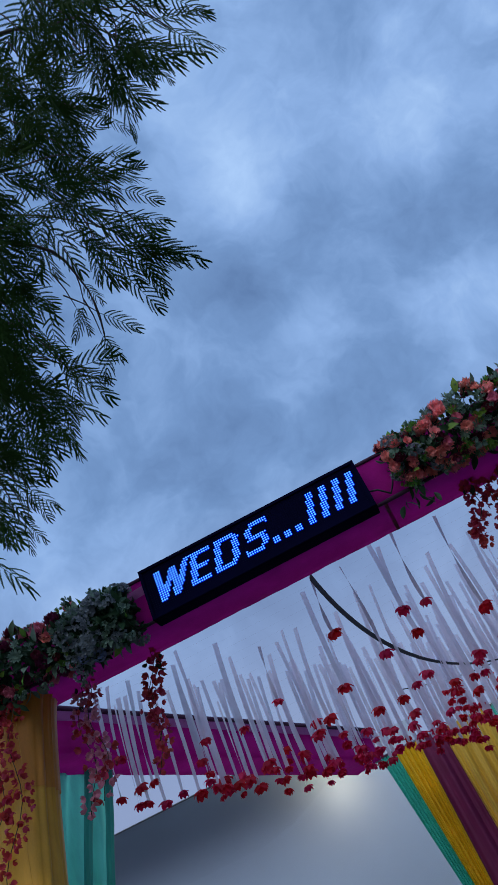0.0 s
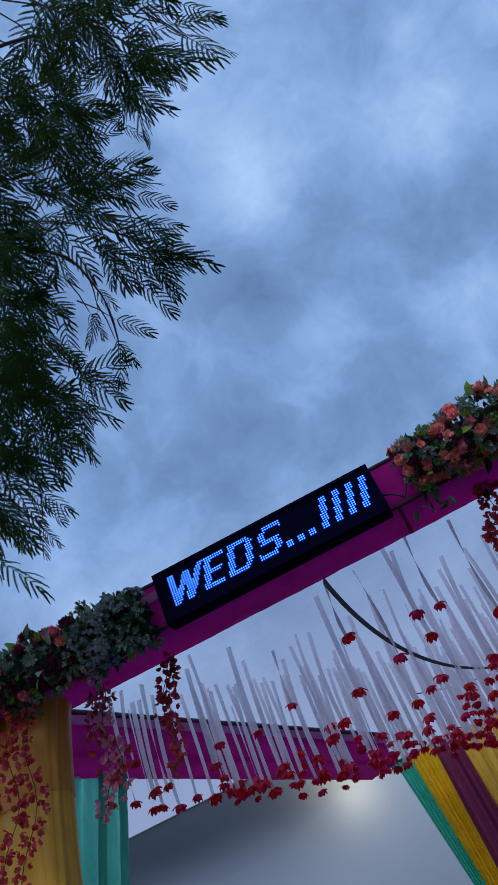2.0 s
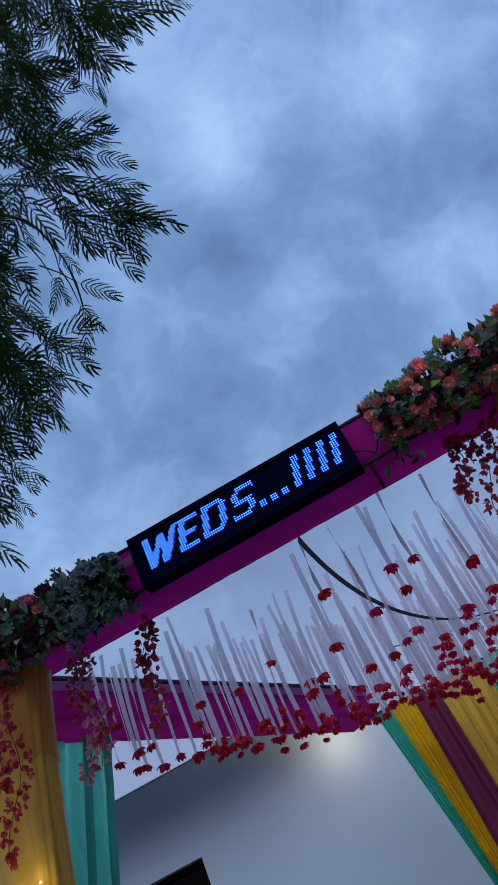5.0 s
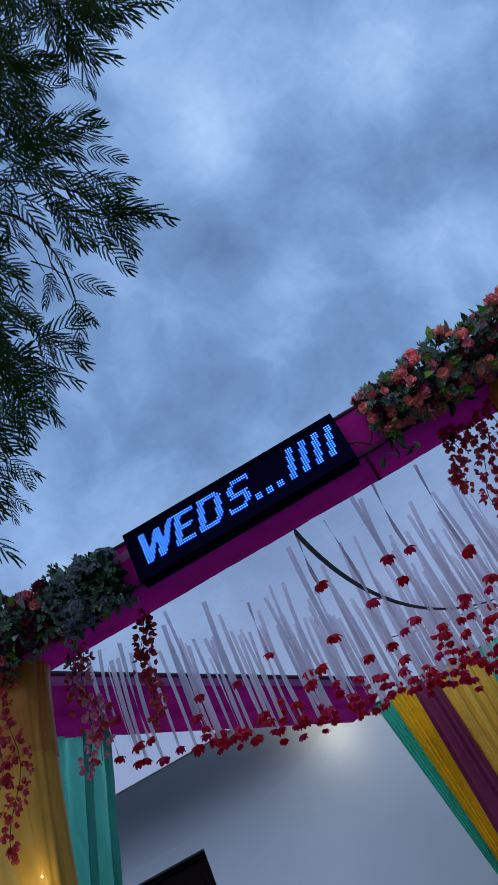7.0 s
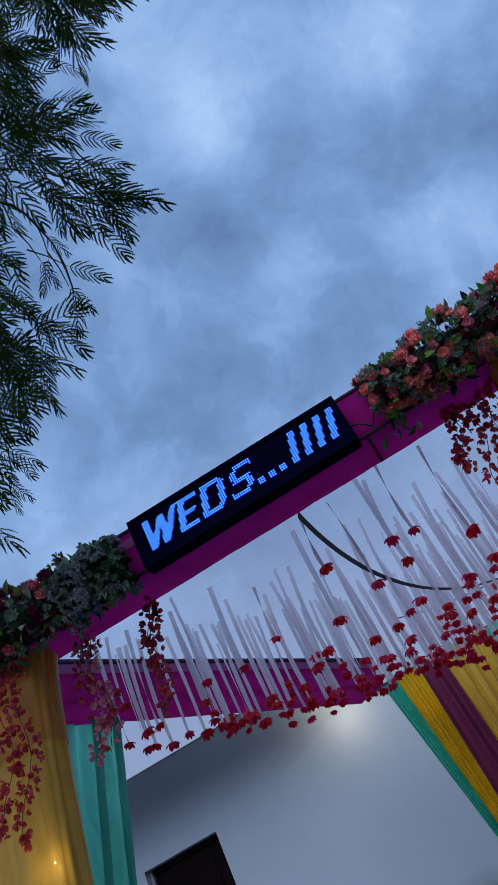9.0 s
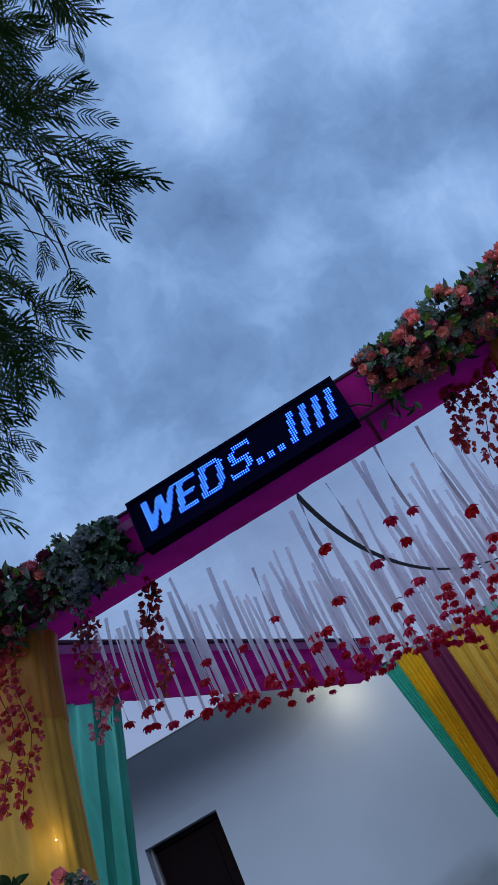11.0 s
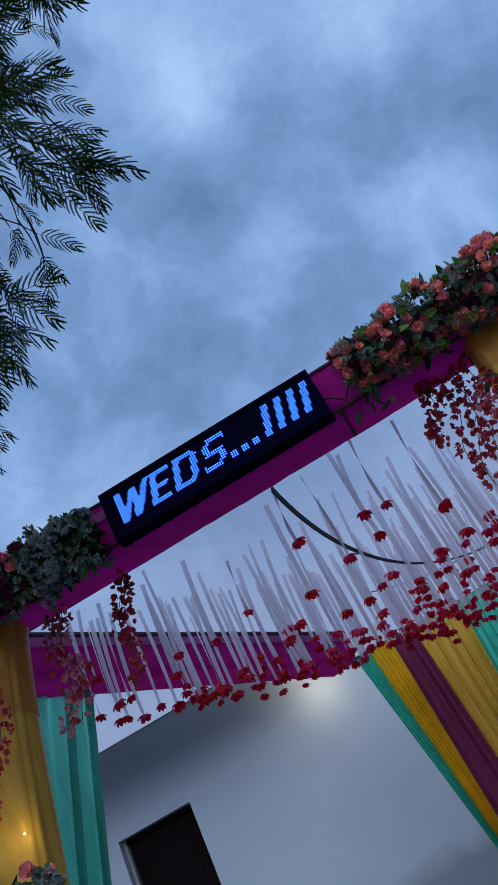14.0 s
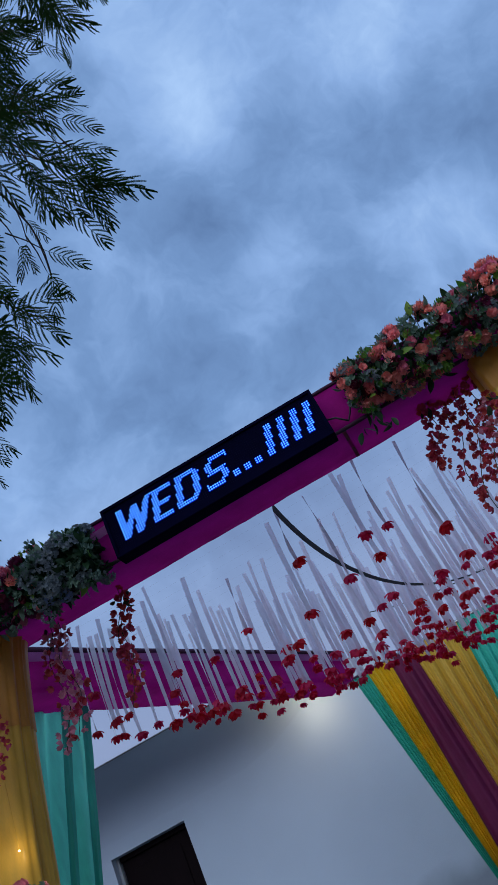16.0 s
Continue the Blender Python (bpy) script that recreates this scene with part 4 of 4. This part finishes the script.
def hang_ribbon(x, y, ln, grey=False):
    rb = thing("hanging_ribbon", "grey twisted satin ribbon ending in a red silk flower" if grey else "pale lilac satin ribbon ending in a red silk flower", "ribbon", "hanging ribbons", at=(x, y, SAGZ))
    m = M["grey_ribbon" if grey else "ribbon"]
    tw = 3.4 if grey else rnd.choice((0.1, 0.2, 0.4, 0.7, 1.6)) * rnd.choice((-1, 1))
    sway = (rnd.uniform(-0.035, 0.02), rnd.uniform(-0.03, 0.03))
    part("ribbon", mesh_from("ribbon", *ribbon_mesh(ln, 0.021 if grey else rnd.uniform(0.022, 0.030), tw, sway, rnd.random()), m, True), m, rb)
    end = Vector((sway[0] * math.sin(2.2), sway[1], -ln))
    stick("silk_flower", SILK_ME, rb, end, (rnd.uniform(-0.35, 0.35), rnd.uniform(-0.5, 0.05), 1), rnd.uniform(0, 360), rnd.uniform(0.75, 1.1) if y < 5.3 else rnd.uniform(0.6, 0.95))
    if y > 4.75 and rnd.random() < 0.4:
        part("thread", mesh_from("thread", *tube([end, end + Vector((rnd.uniform(-0.01, 0.01), 0, -0.07))], 0.0012, 4), M["ribbon"]), M["ribbon"], rb)
        stick("silk_flower", SILK_ME, rb, end + Vector((0, 0, -0.07)), (rnd.uniform(-0.6, 0.6), rnd.uniform(-0.6, 0.6), 1), rnd.uniform(0, 360), rnd.uniform(0.55, 0.85))


rnd = random.Random(21)
SAGZ = 3.735
NEAR = (  # the loosely hung front ribbons: place and length
    (0.00, 4.19, 0.41), (0.04, 4.26, 0.52), (0.29, 4.62, 0.66), (0.43, 4.96, 0.58), (0.56, 4.62, 0.70), (0.66, 4.96, 0.60),
    (0.19, 4.98, 0.65), (-0.03, 5.00, 0.50), (-0.46, 4.33, 0.59), (-0.63, 4.72, 0.58), (-0.20, 4.63, 0.70), (-0.80, 5.15, 0.42),
    (-1.60, 4.31, 0.60), (-1.71, 4.26, 0.42), (-1.26, 4.25, 0.55), (-1.34, 4.40, 0.59), (-1.06, 4.40, 0.53), (-1.81, 4.30, 0.60),
    (-1.74, 4.46, 0.54), (-1.36, 5.19, 0.49), (-1.03, 5.13, 0.50), (-1.80, 4.53, 0.60), (0.82, 4.75, 0.58), (0.93, 5.05, 0.62),
)
TWISTED = ((0.14, 4.17, 0.44), (0.40, 4.24, 0.58), (-0.20, 4.26, 0.55), (-0.37, 4.21, 0.36), (-0.88, 4.72, 0.36))
for x, y, ln in NEAR:
    hang_ribbon(x, y, ln)
for x, y, ln in TWISTED:
    hang_ribbon(x, y, ln, True)
for k in range(19):
    y = 4.18 + 0.12 * k
    xs = SA.x + (y - SA.y) * SD.x / SD.y
    line = thing("ceiling_line", "pale nylon line strung between the beams", "line", "ceiling lines")
    part("line", mesh_from("line", *tube([(xs + 0.1, y, SAGZ + 0.01), (-0.3, y, SAGZ), (1.9, y, SAGZ + 0.01)], 0.0002, 4), M["wire"], True), M["wire"], line)
    if k < 4:
        continue
    x0 = -1.70 + (y - 4.4) * 0.95
    x = x0 + rnd.uniform(0, 0.08)
    while x < 1.15:
        hang_ribbon(x, y, rnd.uniform(0.60, 0.70) if rnd.random() < 0.9 else rnd.uniform(0.42, 0.55))
        x += rnd.uniform(0.34, 0.62) if k < 8 else rnd.uniform(0.16, 0.30) if k < 12 else rnd.uniform(0.07, 0.14)
for k in range(44):   # a closer row along the slanting edge of the canopy
    y = 4.45 + 2.0 * (k + rnd.random()) / 44
    hang_ribbon(-1.70 + (y - 4.4) * 0.95 + rnd.uniform(-0.08, 0.10), y, rnd.uniform(0.55, 0.68))

# sagging strap and cables across the canopy
st = thing("black_strap", "black flat strap sagging across the canopy", "strap")
P0, P1, P2 = Vector((-0.36, 4.05, 3.66)), Vector((-0.16, 5.0, 2.83)), Vector((1.3, 7.0, 3.75))
pts = [P0 * (1 - u) ** 2 + P1 * 2 * u * (1 - u) + P2 * u * u for u in [i / 30 for i in range(31)]]
vs, fs = [], []
for i, p in enumerate(pts):
    w = Vector((0.3, 0.1, 1)).normalized() * (0.026 * (1 - i / 30) ** 2.3 + 0.003)
    vs += [p - w, p + Vector((0, -0.002, 0)), p + w]
    if i:
        o = (i - 1) * 3
        fs += [(o, o + 1, o + 4, o + 3), (o + 1, o + 2, o + 5, o + 4)]
part("strap", mesh_from("strap", vs, fs, M["strap"], True), M["strap"], st)
for k, (a, b, c) in enumerate((((-0.3, 6.6, 3.72), (0.6, 6.6, 3.42), (1.7, 6.6, 3.75)),)):
    a, b, c = Vector(a), Vector(b), Vector(c)
    th = thing("power_cable", "thin black power cable sagging across the canopy", "cable", "power cables")
    part("cable", mesh_from("cable", *tube([a * (1 - u) ** 2 + b * 2 * u * (1 - u) + c * u * u for u in [i / 20 for i in range(21)]], 0.004, 6), M["cable"], True), M["cable"], th)


# ---- the tree ----
def frond_geo(seed, pairs=9):
    """One feathery leaf of unit length: a stalk with paired side stalks, each with two rows of close leaflets; lies along +X, face to +Z."""
    rnd = random.Random(seed)
    vs, fs = [], []

    def blade(a, b, r0, r1, up):
        side = (b - a).cross(up).normalized()
        o = len(vs)
        vs.extend((a - side * r0, a + side * r0, b + side * r1, b - side * r1))
        fs.append((o, o + 1, o + 2, o + 3))

    sway, up = rnd.uniform(-0.10, 0.16), Vector((0, 0, 1))
    axis = [Vector((u, sway * u * u, -0.16 * u * u)) for u in [i / (pairs + 1) for i in range(pairs + 2)]]
    for a, b in zip(axis, axis[1:]):
        blade(a, b, 0.006, 0.005, up)
    for i in range(1, pairs + 2):
        u = i / (pairs + 1)
        reach = 0.40 * math.sin(math.pi * (0.20 + 0.58 * u)) * rnd.uniform(0.85, 1.1)
        for s in (-1, 1):
            if rnd.random() < 0.05:
                continue
            turn = (1.12 - 0.62 * u + rnd.uniform(-0.09, 0.09)) * s
            bend, n = rnd.uniform(0.25, 0.6) * -s, 14
            p, lift = axis[i], rnd.uniform(-0.3, 0.12)
            for k in range(n):
                v = (k + 1) / n
                a = turn + bend * v
                t = Vector((math.cos(a), math.sin(a), lift - 0.5 * v)).normalized()
                q = p + t * reach / n
                blade(p, q, 0.005, 0.004, up)
                cross = t.cross(up).normalized()
                size = 0.033 * (0.55 + 0.45 * math.sin(math.pi * min(1, 0.12 + v * 0.95)))
                for w in (-1, 1):
                    d = (cross * w * 0.8 + t * 0.62 + up * rnd.uniform(-0.25, 0.12)).normalized() * size
                    o = len(vs)
                    vs.extend((q - t * 0.017, q + d * 0.62 - t * 0.010, q + d, q + d * 0.35 + t * 0.014))
                    fs.append((o, o + 1, o + 2, o + 3))
                p = q
    return vs, fs


FROND = [frond_geo(s, n) for s, n in ((1, 8), (2, 9), (3, 7), (4, 8), (5, 9), (6, 8))]
FROND_ME = [mesh_from("frond", *gq, M["frond"]) for gq in FROND]
tree = thing("feathery_tree", "tree with drooping dark green feathery leaves", "tree", at=(-3.9, 0.6, 0))
TOFF = Matrix.Translation((3.9, -0.6, 0))


def tpart(name, data, material, label=""):
    ob = part(name, data, material, tree, label)
    ob.matrix_parent_inverse = TOFF
    return ob


trunk_pts = [(-3.9, 0.6, 0), (-3.86, 0.66, 1.0), (-3.75, 0.7, 2.0), (-3.7, 0.8, 3.0), (-3.5, 0.95, 3.9), (-3.25, 1.1, 4.7)]
tpart("trunk", mesh_from("trunk", *tube(trunk_pts, [0.17, 0.14, 0.125, 0.115, 0.10, 0.08], 14), M["bark"], True), M["bark"])
rnd = random.Random(8)
# the overhanging edge of the crown leans in one plane: a runs outwards, b downwards along it, c through it
CO, CA, CB = Vector((-0.365, 1.797, 6.228)), Vector((0.881, 0.327, -0.342)), Vector((-0.469, 0.509, -0.722))
CC = CA.cross(CB)


def crown(a, b, c=0.0):
    return CO + CA * a + CB * b + CC * c


# single leaves along the open edge: place, slope in degrees and length
UPPER = (
    (0.87, 0.03, 16, 0.26), (0.94, 0.23, 16, 0.23), (0.87, 0.20, 39, 0.37), (0.66, 0.17, 25, 0.33),
    (0.76, 0.30, 37, 0.18), (0.69, 0.33, 53, 0.18), (0.55, 0.43, 33, 0.31), (0.58, 0.48, 46, 0.23),
    (0.55, 0.65, 18, 0.19), (0.59, 0.94, -48, 0.25), (0.58, 0.95, -30, 0.23), (0.61, 0.95, -7, 0.18),
    (0.65, 1.01, 18, 0.23), (0.67, 0.03, 22, 0.21), (0.58, 0.26, 33, 0.21), (0.52, 0.35, 40, 0.31),
    (0.81, 0.06, -5, 0.29))
MIDDLE = (
    (0.69, 1.13, 16, 0.23), (0.68, 1.21, 12, 0.30), (0.78, 1.24, 31, 0.34), (0.73, 1.27, 54, 0.29),
    (0.72, 1.29, 62, 0.27), (0.58, 1.27, 57, 0.28), (0.55, 1.32, 60, 0.23), (0.51, 1.27, 77, 0.22),
    (0.43, 1.45, 51, 0.17), (0.51, 1.60, 22, 0.25), (0.46, 1.58, 110, 0.21), (0.40, 1.58, 65, 0.18),
    (0.55, 1.73, 57, 0.19), (0.55, 1.72, 80, 0.26), (0.37, 1.89, 21, 0.25), (0.38, 1.91, 73, 0.21),
    (0.37, 1.88, 48, 0.17), (0.62, 1.10, 34, 0.26))
LOWER = (
    (0.26, 2.07, 32, 0.20), (0.25, 2.10, -14, 0.19), (0.22, 2.12, 55, 0.20), (0.30, 2.20, 46, 0.15),
    (0.16, 2.23, 59, 0.23), (0.14, 2.20, 67, 0.23), (0.16, 2.49, 34, 0.23), (0.17, 2.53, 43, 0.20),
    (0.14, 2.67, 51, 0.17), (0.14, 2.64, 85, 0.22), (0.12, 2.64, 106, 0.18), (0.04, 2.59, 91, 0.20),
    (0.09, 2.46, 57, 0.21), (0.27, 1.85, 10, 0.16), (0.17, 1.97, 45, 0.27))
EDGE_B = (0.00, 0.17, 0.32, 0.43, 0.58, 0.75, 0.92, 1.16, 1.27, 1.39, 1.47, 1.62, 1.79, 1.97, 2.11, 2.31, 2.51, 2.72, 2.86)
EDGE_A = (0.87, 0.87, 0.84, 0.66, 0.52, 0.49, 0.62, 0.74, 0.77, 0.59, 0.43, 0.36, 0.38, 0.35, 0.29, 0.22, 0.17, 0.12, 0.00)
fronds, twigs = [], []
for a, b, deg, ln in UPPER + MIDDLE + LOWER:
    c = rnd.uniform(-0.12, 0.12)
    fronds.append((crown(a, b, c), a, b, deg, ln * 0.84))
    t = radians(deg + rnd.uniform(-25, 25))
    back = (a - 0.14 * math.cos(t) - 0.05, b - 0.14 * math.sin(t) - 0.03)
    twigs.append(tube([crown(*back, c - 0.05), crown((a + back[0]) / 2, (b + back[1]) / 2 - 0.01, c), crown(a, b, c)], [0.0045, 0.0035, 0.0022], 5))
# tufts of leaves at the twig ends inside the crown
for k in range(74):
    b = -0.55 + 3.25 * (k + rnd.random()) / 74
    edge = float(np.interp(b, EDGE_B, EDGE_A))
    a = edge - 0.13 - 0.95 * rnd.random() ** 1.2
    c = rnd.uniform(-0.45, 0.35)
    slope = rnd.gauss(48, 30)
    for j in range(7 if b > -0.1 else 4):
        deg = slope + rnd.gauss(0, 42)
        ln = rnd.uniform(0.20, 0.32) * (0.8 if edge - a < 0.15 else 1.0)
        da, db = a + rnd.gauss(0, 0.06), b + rnd.gauss(0, 0.07)
        fronds.append((crown(da, db, c + rnd.gauss(0, 0.05)), da, db, deg, ln))
    t = radians(slope + rnd.uniform(-20, 20))
    twigs.append(tube([crown(a - 0.3 * math.cos(t) - 0.15, b - 0.3 * math.sin(t), c - 0.1), crown(a - 0.12 * math.cos(t) - 0.03, b - 0.14 * math.sin(t), c), crown(a, b, c)], [0.005, 0.004, 0.002], 5))
# limbs from the trunk, and the hanging side shoots that carry the open edge
for k, line in enumerate((((-0.5, 0.42), (0.0, 0.19), (0.24, 0.13), (0.55, 0.03), (0.87, 0.03)), ((-0.6, 0.75), (0.0, 0.45), (0.35, 0.28), (0.62, 0.26)),
                          ((-0.6, 1.0), (0.0, 0.88), (0.35, 0.8), (0.58, 0.93)), ((-0.6, 1.25), (0.0, 1.12), (0.4, 1.15), (0.72, 1.24)),
                          ((-0.5, 1.3), (0.2, 1.28), (0.44, 1.46), (0.52, 1.62), (0.56, 1.76)), ((-0.5, 1.5), (0.0, 1.65), (0.18, 1.72), (0.36, 1.89), (0.55, 1.96)),
                          ((-0.5, 1.9), (0.0, 1.95), (0.2, 2.06), (0.3, 2.16)), ((-0.5, 2.15), (0.0, 2.3), (0.12, 2.45), (0.15, 2.66)))):
    root = Vector(trunk_pts[-1 - k % 3])
    pts = [root, root.lerp(crown(*line[0], 0.1), 0.5) + Vector((0, 0, 0.25))] + [crown(a, b, 0.05 * math.sin(3 * a + k)) for a, b in line]
    smooth = [pts[0]]
    for i in range(len(pts) - 1):   # rounded through the points
        q0, q1, q2, q3 = pts[max(i - 1, 0)], pts[i], pts[i + 1], pts[min(i + 2, len(pts) - 1)]
        for u in (0.25, 0.5, 0.75, 1.0):
            smooth.append(0.5 * (2 * q1 + (q2 - q0) * u + (2 * q0 - 5 * q1 + 4 * q2 - q3) * u * u + (3 * q1 - q0 - 3 * q2 + q3) * u ** 3))
    n = len(smooth) - 1
    tpart("limb", mesh_from("limb", *tube(smooth, [0.030 * (1 - i / n) ** 2.2 + 0.0028 for i in range(n + 1)], 7), M["bark"], True), M["bark"])
tagged(tpart("twig_growth", mesh_from("twig_growth", *join(twigs), M["bark"], True), M["bark"], "thin dark twigs"), kind="stuff")
rest_v, rest_f, count = [np.zeros((0, 3))], [np.zeros((0, 4), int)], 0
for i, (base, a, b, deg, ln) in enumerate(fronds):
    t = radians(deg)
    d = (CA * math.cos(t) + CB * math.sin(t) + CC * rnd.gauss(0, 0.28)).normalized()
    spread = 0.35 if i < 50 else 0.6
    face = CC * -1 + Vector((rnd.gauss(0, spread), rnd.gauss(0, spread), rnd.gauss(0, spread)))
    face = (face - d * face.dot(d)).normalized()
    q = Matrix((d, face.cross(d), face)).transposed().to_4x4()
    m = Matrix.Translation(base) @ q @ Matrix.Scale(ln, 4)
    if i < 290:
        ob = tpart("frond", FROND_ME[i % 6], None)
        ob.matrix_basis = m
    else:
        gv, gf = FROND[i % 6]
        arr = np.array([tuple(v) + (1.0,) for v in gv]) @ np.array(m).T
        rest_v.append(arr[:, :3])
        rest_f.append(np.array(gf) + count)
        count += len(gv)
me = mesh_from("crown", np.vstack(rest_v).tolist(), np.vstack(rest_f).tolist(), M["frond"])
tagged(tpart("crown", me, M["frond"], "dense feathery dark green leaves"), kind="stuff")
